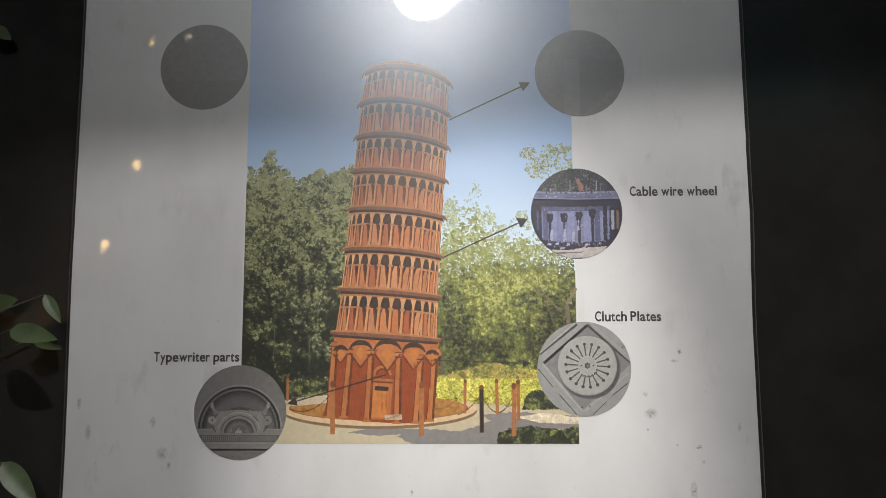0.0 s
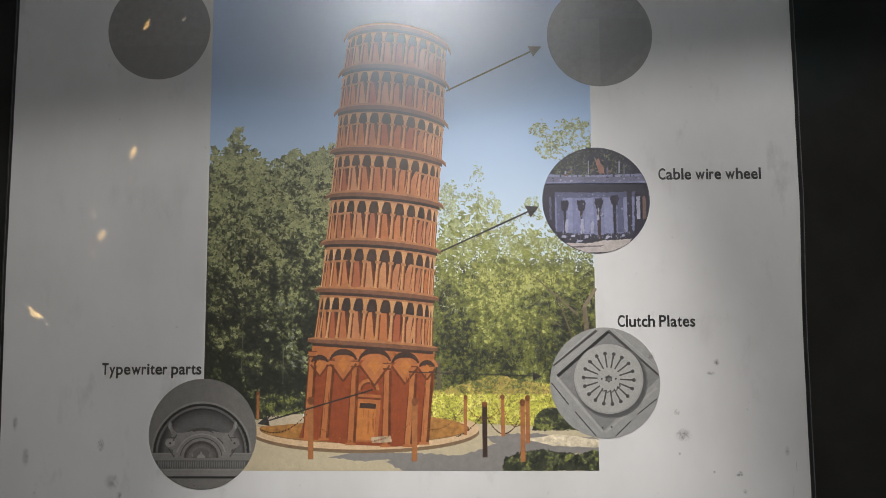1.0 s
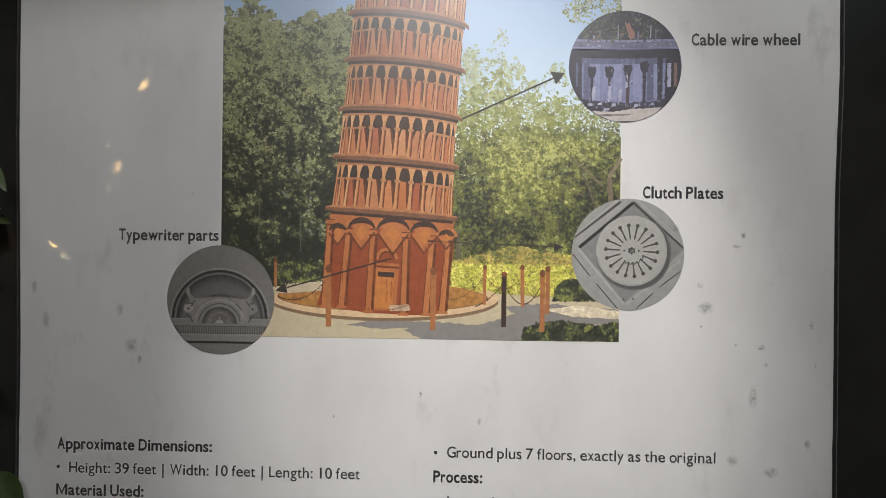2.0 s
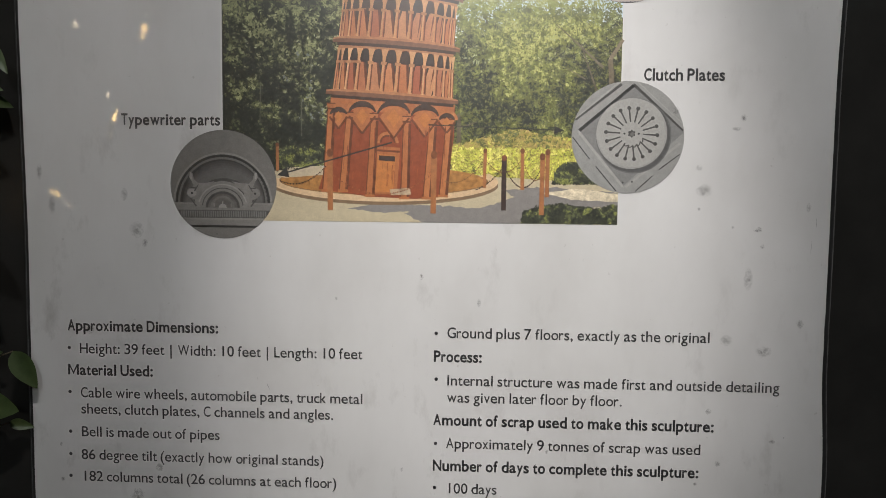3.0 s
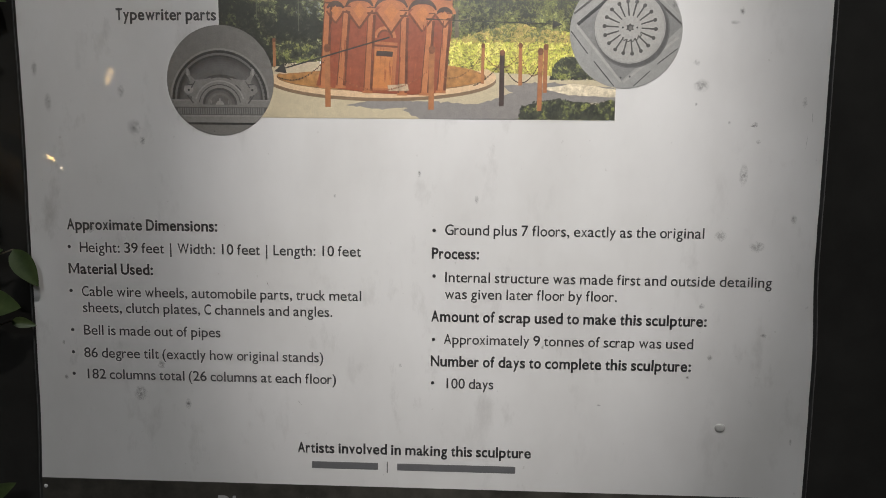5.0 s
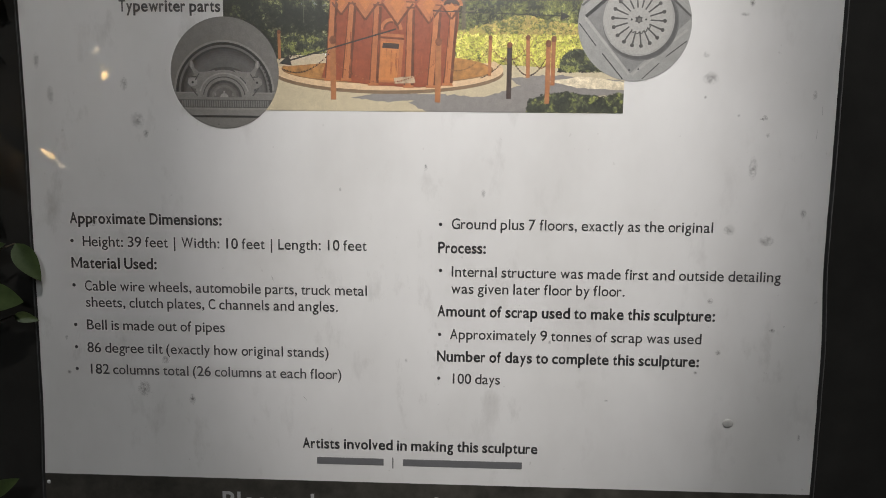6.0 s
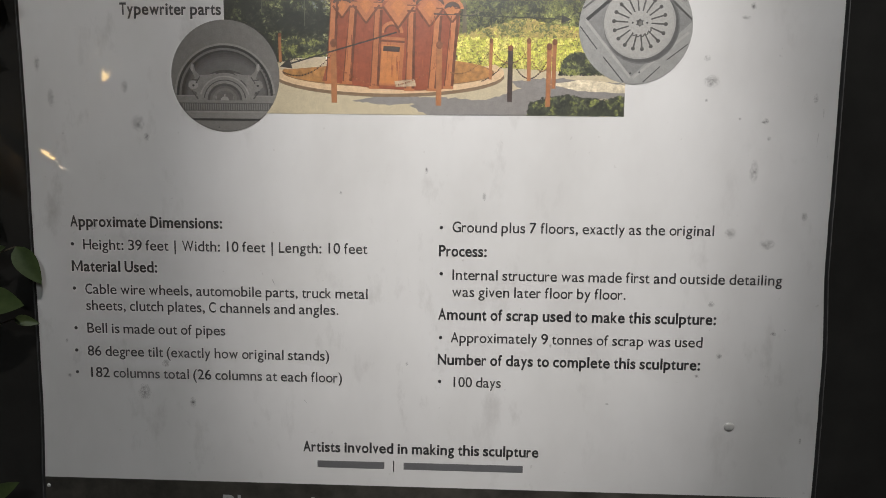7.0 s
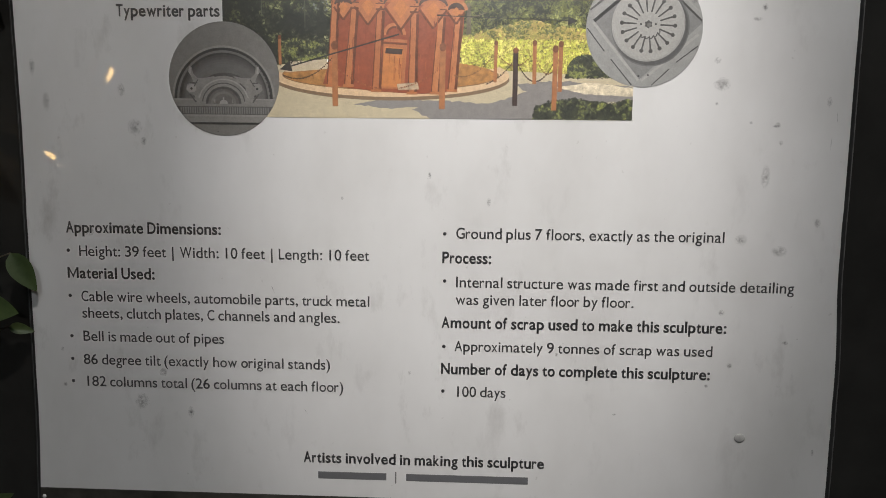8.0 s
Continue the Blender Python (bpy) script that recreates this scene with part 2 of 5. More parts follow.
def letter(ch, bold):
    if ch == "M" and (ch, bold) not in LETTERS:
        w, t = 1.12 * CAP, (0.2 if bold else 0.13) * CAP
        pts = [(0, 0), (t, 0), (t, CAP), (0, CAP), (w - t, 0), (w, 0), (w, CAP), (w - t, CAP),
               (t, CAP), (t, CAP * 0.72), (w / 2, 0.02 * CAP), (w / 2, 0.32 * CAP), (w - t, CAP * 0.72), (w - t, CAP)]
        LETTERS[ch, bold] = (np.array([(u, v, 0) for u, v in pts]), [(0, 1, 2, 3), (4, 5, 6, 7), (9, 10, 11, 8), (10, 12, 13, 11)])
    if (ch, bold) not in LETTERS:
        me = glyphs(ch, bold)
        co = extent(me).copy()
        LETTERS[ch, bold] = (co, [tuple(p.vertices) for p in me.polygons])
        bpy.data.meshes.remove(me)
    return LETTERS[ch, bold]


def lettering(name, body, x0, x1, z, cap=0.0122, bold=False, mat=None, label=""):
    """One line of print from x0 to x1 on the baseline z, a piece for each word."""
    total = sum(WIDE.get(ch, 10.6) for ch in body)
    unit = (x1 - x0) / (total - 0.8)
    pen = x0 - 0.4 * unit
    verts, faces = [], []
    for ch in body + " ":
        cell = WIDE.get(ch, 10.6) * unit
        if ch == " " and faces:
            on_board(link_mesh(name, verts, faces, mat or TEXT, label=label))
            verts, faces = [], []
        if ch != " ":
            co, polys = letter(ch, bold)
            k, lo, hi = len(verts), co[:, 0].min(), co[:, 0].max()
            s = min(cap / CAP * 1.02, 0.9 * cell / (hi - lo))
            if ch not in "|iIl1.,:()tfrM":
                s = max(s, 0.80 * cell / (hi - lo))
            mid = pen + cell / 2
            verts += [(mid + (p[0] - (lo + hi) / 2) * s, -0.00015, z + p[1] * cap / CAP) for p in co]
            faces += [tuple(k + i for i in f) for f in polys]
        pen += cell


LINES = [
    ("heading_word", "Approximate Dimensions:", -0.434, -0.255, 1.2968, True),
    ("word", "Height: 39 feet | Width: 10 feet | Length: 10 feet", -0.420, -0.088, 1.2700, False),
    ("heading_word", "Material Used:", -0.435, -0.333, 1.2444, True),
    ("word", "Cable wire wheels, automobile parts, truck metal", -0.420, -0.087, 1.2177, False),
    ("word", "sheets, clutch plates, C channels and angles.", -0.420, -0.121, 1.1983, False),
    ("word", "Bell is made out of pipes", -0.420, -0.255, 1.1710, False),
    ("word", "86 degree tilt (exactly how original stands)", -0.421, -0.133, 1.1434, False),
    ("word", "182 columns total (26 columns at each floor)", -0.421, -0.118, 1.1173, False),
    ("word", "Ground plus 7 floors, exactly as the original", 0.009, 0.303, 1.2968, False),
    ("heading_word", "Process:", -0.006, 0.049, 1.2692, True),
    ("word", "Internal structure was made first and outside detailing", 0.009, 0.381, 1.2420, False),
    ("word", "was given later floor by floor.", 0.0095, 0.208, 1.2224, False),
    ("heading_word", "Amount of scrap used to make this sculpture:", -0.006, 0.311, 1.1955, True),
    ("word", "Approximately 9 tonnes of scrap was used", 0.009, 0.297, 1.1687, False),
    ("heading_word", "Number of days to complete this sculpture:", -0.006, 0.296, 1.1420, True),
    ("word", "100 days", 0.010, 0.068, 1.1155, False),
    ("heading_word", "Artists involved in making this sculpture", -0.165, 0.114, 1.0322, True),
    ("caption_word", "Typewriter parts", -0.365, -0.2505, 1.5345, True),
    ("caption_word", "Cable wire wheel", 0.272, 0.389, 1.7535, True),
    ("caption_word", "Clutch Plates", 0.221, 0.308, 1.5860, True),
]
for name, body, x0, x1, z, bold in LINES:
    lettering(name, body, x0, x1, z, 0.0125 if bold else 0.0120, bold)
lettering("notice_word", "Please do not touch", -0.2645, 0.0085, 0.9535, 0.0205, True, PALE_TEXT, "pale grey lettering on the black band")
for z, x in ((1.2735, -0.4325), (1.2212, -0.4330), (1.1738, -0.4335), (1.1468, -0.434), (1.1203, -0.4345),
             (1.2990, -0.0035), (1.2460, -0.003), (1.1710, -0.003), (1.1188, -0.0035)):
    dot = Flat(x, z + 0.0028, 10)
    dot.disc((0, 0), 2.0, n=14)
    on_board(dot.done("bullet", TEXT, None))
# two names on the sheet stand as plain bars
for x0, x1 in ((-0.148, -0.068), (-0.045, 0.096)):
    b = Flat(x0, 1.0115, 10)
    b.poly([(0, 1), ((x1 - x0) * 1000, 1), ((x1 - x0) * 1000, 9.6), (0, 9.6)])
    on_board(b.done("text_bar", printed("soft_print", (92, 92, 94), mottle=0.2), None))
b = Flat(-0.0575, 1.009, 10)
b.poly([(0, 0), (1.1, 0), (1.1, 14), (0, 14)])
on_board(b.done("text_divider", TEXT, None))

# ---- the printed photograph ----
PX, PZ, PW, PH = -0.2475, 1.4275, 444.0, 655.0
base = Flat(PX, PZ, 1)
base.poly([(0, 0), (PW, 0), (PW, PH), (0, PH)])
photo = on_board(base.done("photograph", sky_print(), None, "printed colour photograph of a rust-orange leaning tower among trees"))


def flat(lift):
    return Flat(PX, PZ, lift)


def inside(p):
    return 0 < p[0] < PW and 0 < p[1] < PH


def clip(p):
    return (min(max(p[0], 0), PW), min(max(p[1], 0), PH))


def ragged(pts, step, amount, seed):
    """The outline pts with an uneven edge."""
    out = []
    for (a, b) in zip(pts, pts[1:] + pts[:1]):
        n = max(1, int(math.hypot(b[0] - a[0], b[1] - a[1]) / step))
        for i in range(n):
            u, v = a[0] + (b[0] - a[0]) * i / n, a[1] + (b[1] - a[1]) * i / n
            q = 0.9 / max(amount, 2.5)
            edge = u < 1 or u > PW - 2
            out.append(clip((u if edge else u + amount * noise.noise((u * q, v * q, seed)), v + amount * noise.noise((u * q, v * q, seed + 5)))))
            if edge:
                out[-1] = (0 if u < 1 else PW, out[-1][1])
    return out


def within(p, pts):
    hit = False
    for (ax, ay), (bx, by) in zip(pts, pts[1:] + pts[:1]):
        if (ay > p[1]) != (by > p[1]) and p[0] < ax + (p[1] - ay) * (bx - ax) / (by - ay):
            hit = not hit
    return hit


def foliage(name, outline, count, size, lift, inks, pick, seed, edge=5.0, keep=-1.0, clump=0.045):
    """Many small leaf dabs inside an outline, in several inks; pick(u, v, n) chooses the ink from the place and the clump."""
    rng = random.Random(seed)
    us, vs = [p[0] for p in outline], [p[1] for p in outline]
    sets = [flat(lift + 0.5 * i) for i in range(len(inks))]
    n = 0
    while n < count:
        u, v = rng.uniform(min(us), max(us)), rng.uniform(min(vs), max(vs))
        shake = (u + edge * noise.noise((u * 0.12, v * 0.12, seed)), v + edge * noise.noise((u * 0.12, v * 0.12, seed + 9)))
        if not within(shake, outline):
            continue
        n += 1
        c = 0.9 * noise.noise((u * clump, v * clump, seed + 2)) + 0.9 * noise.noise((u * clump * 3, v * clump * 3, seed + 4)) + 0.7 * noise.noise((u * 0.3, v * 0.3, seed + 6))
        if c < keep:
            continue
        k = pick(u, v, c + rng.gauss(0, 0.2))
        if k is None:
            continue
        s, a = size * rng.uniform(0.5, 1.3), rng.uniform(0, math.pi)
        ca, sa, w = math.cos(a), math.sin(a), rng.uniform(0.35, 0.7)
        quad = [(u + s * (x * ca - y * w * sa), v + s * (x * sa + y * w * ca)) for x, y in ((-1, 0), (-0.1, -0.9), (1, 0.1), (0.2, 0.9))]
        if all(inside(q) for q in quad):
            sets[k].poly(quad)
    for i, (s, m) in enumerate(zip(sets, inks)):
        if s.faces:
            tagged(s.done(name, m, photo), kind="stuff")


DARK = printed("print_forest_shade", (34, 37, 29), (42, 45, 34), (30, 32, 27))
SHADE = printed("print_deep_green", (50, 53, 41), (62, 65, 49), (44, 46, 38))
GREEN = printed("print_leaf_green", (88, 94, 60), (102, 106, 70), (76, 82, 52))
GREY_GREEN = printed("print_pale_green", (134, 138, 94), (154, 156, 110), (118, 124, 84))
OLIVE = printed("print_olive", (92, 97, 50), (106, 108, 56), (82, 88, 46))
LIME = printed("print_lime", (120, 127, 64), (136, 139, 74), (108, 116, 58))
YELLOW = printed("print_yellow_green", (154, 155, 88), (168, 167, 102), (142, 145, 76))
MIST = printed("print_misty_leaf", (150, 158, 112), (164, 170, 128), (138, 146, 96))
GLINT = printed("print_sky_glint", (120, 126, 122), (104, 110, 108), (136, 142, 140))
BARK = printed("print_bark", (108, 97, 78), (92, 83, 66), (124, 112, 92), each=True)

# trees to the left of the tower
left_wood = [(0.5, 95.2), (-4.0, 358.6), (6.3, 365.0), (17.4, 366.2), (27.4, 391.0), (35.2, 392.2), (40.1, 372.6), (55.1, 363.3), (65.1, 348.3), (78.0, 351.5), (87.6, 361.2), (100.4, 365.6), (113.4, 357.7), (129.5, 364.1), (146.8, 371.7), (149.5, 357.5), (145.2, 260.8), (134.3, 197.0), (123.4, 133.6), (120.2, 70.6), (78.5, 54.7), (1.2, 54.2)]
under = flat(2)
under.poly(ragged([(0.7, 85.8), (-3.8, 345.5), (16.3, 351.9), (35.6, 364.8), (55.4, 345.1), (74.8, 341.8), (103.8, 352.6), (147.0, 357.5), (145.2, 260.8), (134.3, 197.0), (123.4, 133.6), (120.2, 70.6), (78.5, 54.7), (1.2, 54.2)], 2, 9, 3))
under.done("wood", SHADE, photo)
under = flat(2.4)
under.poly(ragged([(0.7, 85.8), (-2.0, 242.0), (24.2, 261.2), (43.9, 241.9), (75.9, 261.1), (108.2, 248.1), (143.9, 260.8), (134.3, 197.0), (123.4, 133.6), (120.2, 70.6), (78.5, 54.7), (1.2, 54.2)], 2, 12, 3))
under.done("dark_wood", DARK, photo)


def left_tone(u, v, c):
    return c * 1.6 + (v - 190) / 150


def left_pick(u, v, c):
    s = left_tone(u, v, c)
    if c > 0.9 and 100 < v < 190 and 70 < u < 115:
        return 4
    return 3 if s > 0.8 else 2 if s > 0.3 else 1 if s > -0.2 else 0


LEFT_INKS = [DARK, SHADE, GREEN, GREY_GREEN, GLINT]
foliage("left_clump", left_wood, 2600, 4.6, 2.8, LEFT_INKS, lambda u, v, c: max(0, min(3, int(1.6 + 1.5 * left_tone(u, v, 0.6 * c)))), 12, 7.0)
foliage("left_foliage", left_wood, 24000, 1.9, 5.4, LEFT_INKS, left_pick, 11, 7.0)
trunks = flat(8.2)
for a, b in (((90.2, 133.5), (90.1, 95.6)), ((101.2, 184.3), (100.1, 165.2)), ((43.3, 152.4), (42.6, 108.0))):
    trunks.line(a, b, 1.1, 0.8)
trunks.each("far_trunk", printed("print_far_trunk", (92, 94, 76)), photo)

# trees to the right of the tower
right_wood = [(249.0, 58.7), (261.3, 184.3), (264.2, 314.8), (276.9, 327.6), (292.8, 321.1), (301.1, 324.2), (306.8, 346.7), (314.4, 355.0), (319.4, 330.5), (330.8, 311.3), (340.2, 292.1), (352.8, 284.4), (363.6, 298.3), (374.9, 307.8), (384.3, 291.9), (399.8, 260.1), (418.5, 247.3), (445.3, 241.0), (443.7, 59.8)]
under = flat(2)
under.poly(ragged([(244.0, 71.2), (261.3, 184.3), (262.5, 203.3), (286.5, 222.3), (311.7, 212.7), (336.9, 234.9), (368.3, 228.5), (393.4, 231.6), (412.0, 215.8), (445.1, 218.9), (444.0, 90.8)], 2, 13, 8))
under.done("wood", OLIVE, photo)


def right_tone(u, v, c):
    sun = 0.55 * math.exp(-((u - 370) / 65) ** 2 - ((v - 190) / 60) ** 2) + 0.35 * math.exp(-((u - 310) / 60) ** 2 - ((v - 235) / 50) ** 2)
    deep = 0.95 * math.exp(-((u - 405) / 42) ** 2 - ((v - 165) / 36) ** 2) + 0.6 * math.exp(-((u - 285) / 24) ** 2 - ((v - 150) / 55) ** 2) + 0.5 * math.exp(-((u - 345) / 60) ** 2 - ((v - 125) / 18) ** 2)
    return 1.0 * c + sun - deep - 0.12


def right_pick(u, v, c):
    s = right_tone(u, v, c)
    h = (v - 225) / 38
    if h + 0.8 * c > 0.3 and h > -0.2:
        if h > 0.9 and c < -0.22 + 0.12 * h:
            return None
        return (4, 3, 3, 4, 6, 6)[max(0, min(5, int(2.2 + 2.5 * c + 1.2 * h)))]
    s = max(s, -0.15 + h) if h > 0 else s
    return 5 if s > 0.55 else 4 if s > 0.16 else 2 if s > -0.08 else 7 if s > -0.3 else 1 if s > -0.7 else 0


RIGHT_INKS = [DARK, SHADE, GREEN, GREY_GREEN, LIME, YELLOW, MIST, OLIVE]
foliage("right_clump", [(249.0, 58.7), (261.3, 203.3), (299.1, 219.1), (336.9, 231.7), (368.3, 228.5), (405.8, 222.1), (445.1, 218.9), (443.7, 59.8)], 2600, 4.4, 2.8, RIGHT_INKS,
        lambda u, v, c: (0, 1, 7, 2, 7, 4, 4)[max(2 if v > 210 else 0, min(6, int(3.2 + 3.4 * right_tone(u, v, 0.7 * c))))], 24, 7.0)
misty = [(261.3, 178.0), (265.6, 260.5), (277.0, 279.6), (296.0, 292.3), (313.1, 301.8), (324.4, 279.4), (340.2, 269.8), (359.0, 260.2), (373.5, 269.7), (387.2, 253.8), (412.1, 231.6), (445.2, 228.3), (444.7, 178.1)]
foliage("misty_clump", misty, 900, 5.0, 5.0, [GREY_GREEN, MIST, LIME, OLIVE], lambda u, v, c: None if c < -0.5 and v > 228 else (1 if c > 0.45 else 0 if c > 0.0 else 2 if c > -0.45 else 3), 25, 7.0)
foliage("right_foliage", right_wood, 32000, 1.45, 7.2, RIGHT_INKS, right_pick, 23, 7.0)
hanging = [(370.2, 388.0), (384.8, 395.6), (400.6, 389.0), (419.6, 397.2), (446.6, 398.9), (446.0, 329.8), (419.1, 336.3), (400.3, 349.2), (384.6, 355.8)]
foliage("branch_foliage", hanging, 2600, 1.6, 4, [GREY_GREEN, MIST, LIME, GREEN], lambda u, v, c: None if c < -0.12 else int(abs(c) * 9) % 4, 31, 9.0)
limbs = flat(11.4)
for a, b, w0, w1 in (((434.0, 153.0), (431.7, 181.2), 6, 5), ((431.7, 181.2), (444.9, 201.9), 4.5, 3.5), ((424.2, 171.8), (393.2, 200.1), 2.6, 1.4), ((417.8, 146.7), (399.4, 196.9), 2.0, 1.2), ((393.2, 200.1), (371.4, 219.0), 1.4, 0.7), ((267.2, 74.4), (266.5, 121.4), 5.5, 3.5), ((266.5, 105.7), (286.6, 112.0), 1.6, 0.7), ((405.4, 159.2), (383.7, 171.8), 1.2, 0.7)):
    limbs.line(a, b, w0, w1)
limbs.each("tree_limb", BARK, photo)

# sunlit grass, hedges and path
grass = [(258.5, 40.1), (258.4, 86.9), (286.6, 93.2), (330.4, 105.9), (367.7, 96.7), (405.0, 93.7), (444.0, 90.8), (443.5, 41.3)]
g = flat(12.5)
g.poly(ragged(grass, 3, 3, 41))
g.done("sunlit_grass", printed("print_dry_grass", (150, 140, 70)), photo)
foliage("grass_growth", grass, 6500, 1.5, 13, [OLIVE, printed("print_bright_lime", (176, 176, 66), (192, 190, 84), (160, 164, 60)), printed("print_bright_yellow", (198, 190, 92), (208, 202, 110)), printed("print_straw", (168, 146, 80), (148, 128, 74), (184, 164, 96)), GREEN],
        lambda u, v, c: ((4 if c < -0.5 else 0 if c < 0.05 else 3 if c < 0.6 else 1) if v > 84 else (0 if c < -0.55 else 1 if c < 0.35 else 2)), 43, 3.0)
path = flat(14.5)
path.poly(ragged([(2.2, -3.5), (1.4, 44.8), (59.3, 56.4), (116.5, 59.3), (261.6, 55.7), (311.6, 51.6), (443.6, 44.4), (443.2, 0.1)], 5, 1.2, 5))
path.done("path", printed("print_path", (178, 166, 138), mottle=0.22), photo)
shadow = flat(15)
shadow.poly(ragged([(230.4, -1.6), (205.3, 9.9), (242.9, 20.1), (286.6, 15.5), (330.2, 29.4), (317.8, 37.4), (367.5, 40.8), (443.5, 35.1), (443.4, 19.7), (355.0, 16.0), (336.4, -0.8)], 4, 3, 6))
shadow.poly(ragged([(142.3, 14.4), (173.8, 20.9), (242.9, 18.9), (230.4, 12.6), (180.1, 10.4)], 4, 2, 7))
shadow.done("path_shadow", printed("print_path_shadow", (124, 120, 116), mottle=0.3), photo)
spots = flat(15.3)
spots.poly(ragged([(361.3, 34.6), (398.5, 39.8), (443.5, 33.9), (443.4, 25.3), (392.2, 27.4)], 4, 1.0, 16))
spots.done("path_sun", printed("print_path_sun", (196, 184, 158)), photo)
for n, (outline, seed) in enumerate((([(58.0, 56.4), (60.3, 76.6), (71.7, 84.2), (90.9, 81.7), (106.7, 83.1), (113.8, 76.8), (115.2, 63.0), (91.1, 59.1)], 51),
                                     ([(370.6, 43.9), (375.0, 60.7), (386.2, 68.2), (411.0, 68.3), (423.3, 53.5), (423.2, 44.3)], 52),
                                     ([(337.0, -0.8), (339.5, 14.7), (358.1, 19.7), (386.0, 22.4), (416.9, 17.7), (443.4, 21.6), (443.2, 0.1)], 53))):
    h = flat(15.6)
    h.poly(ragged(outline, 2, 3, seed))
    h.done("hedge", SHADE, photo)
    foliage("hedge_foliage", outline, 900 if n < 2 else 1900, 1.35, 16, [SHADE, GREEN, LIME, DARK],
            lambda u, v, c, n=n: (3 if c < -0.35 else 0 if c < (0.0 if n < 2 else 0.25) else 1 if c < (0.3 if n < 2 else 0.6) else 2), seed, 2.5)

# round kerb at the tower's foot
kc = (182.4, 45.9)
def kerb_ring(lift, outer, inner, a0, a1, n=44):
    """A flat ring about the tower's foot between two ellipses (rx, ry, drop)."""
    f = flat(lift)
    pts = [(kc[0] + e[0] * math.cos(radians(a)), kc[1] - e[2] + e[1] * math.sin(radians(a)))
           for e, span in ((outer, (a0, a1)), (inner, (a1, a0))) for a in np.linspace(*span, n)]
    f.poly(pts)
    return f


kerb_ring(16.6, (129, 23.0, 0), (118, 16.0, 0), 172, 384).done("kerb", printed("print_kerb", (196, 168, 132), mottle=0.35), photo)
kerb_ring(16.62, (118, 16.0, 0), (116, 14.2, 0.3), 176, 380).done("kerb_inner_edge", printed("print_kerb_edge", (132, 98, 62), mottle=0.4), photo)
block = flat(16.65)
block.poly([(60.8, 50.5), (73.0, 60.0), (113.3, 62.5), (116.6, 52.5), (80.6, 49.3), (71.0, 48.6)])
block.done("pale_block", printed("print_pale_block", (178, 164, 138), mottle=0.3), photo)
soil = flat(16.4)
soil.disc(kc, 118, 17.0, n=40)
soil.done("kerb_floor", printed("print_rusty_soil", (158, 112, 60)), photo)
kerb_ring(16.5, (129.5, 23.4, 3.4), (129, 23.0, 0), 184, 356).done("kerb_shadow", printed("print_kerb_shadow", (120, 98, 74), mottle=0.4), photo)

# ---- the tower in the photograph ----
WALL = printed("print_rust", (124, 70, 40))
PANEL = printed("print_rust_panel", (166, 102, 62), (176, 116, 74), (148, 82, 54), (180, 130, 90), each=True, mottle=0.35)
RED = printed("print_red_rust", (132, 66, 38), grain=260.0, mottle=0.4)
STONE = printed("print_tan_column", (186, 140, 94), (174, 126, 82), (194, 152, 108), each=True, mottle=0.35)
TRIM = printed("print_tan_trim", (166, 118, 78), (154, 104, 68), each=True, mottle=0.4)
GLOOM = printed("print_arch_gloom", (54, 44, 40), (66, 50, 42), (48, 40, 37), each=True, mottle=0.5)
DUSK = printed("print_rust_shadow", (92, 52, 32), (102, 56, 33), (82, 46, 29), each=True)

# each gallery floor: left and right end and the crown of its ring
RINGS = [((117.6, 144.9), (265.8, 133.9), (193.2, 142.6)), ((125.3, 201.5), (267.0, 190.0), (196.7, 201.4)), ((131.2, 253.8), (270.1, 242.6), (201.4, 258.1)),
         ((136.5, 307.8), (273.2, 294.9), (206.3, 313.2)), ((141.1, 360.1), (276.3, 344.3), (210.5, 366.1)), ((145.3, 404.3), (279.4, 388.1), (213.4, 416.6)),
         ((150.1, 449.9), (281.3, 432.8), (217.1, 466.1)), ((156.2, 493.1), (282.6, 475.8), (220.7, 513.3))]


def ring_point(k, s, drop=0.0):
    """A point of ring k at s from -1 (left end) to 1 (right end), so far below it."""
    a, b, m = RINGS[k]
    u = (a[0] + b[0]) / 2 + s * (b[0] - a[0]) / 2
    rise = m[1] - (a[1] + b[1]) / 2
    return (u, (a[1] + b[1]) / 2 + s * (b[1] - a[1]) / 2 + rise * math.sqrt(max(0, 1 - s * s)) - drop)


def strip(f, k, s0, s1, d0, d1, n=30):
    top = [ring_point(k, s0 + (s1 - s0) * i / n, d0) for i in range(n + 1)]
    low = []
    for i in range(n + 1):
        s = s0 + (s1 - s0) * i / n
        low.append(ring_point(k, s, d0 + (d1 - d0) * max(0.5, (1 - s * s) ** 0.2)))
    f.poly(top + low[::-1])


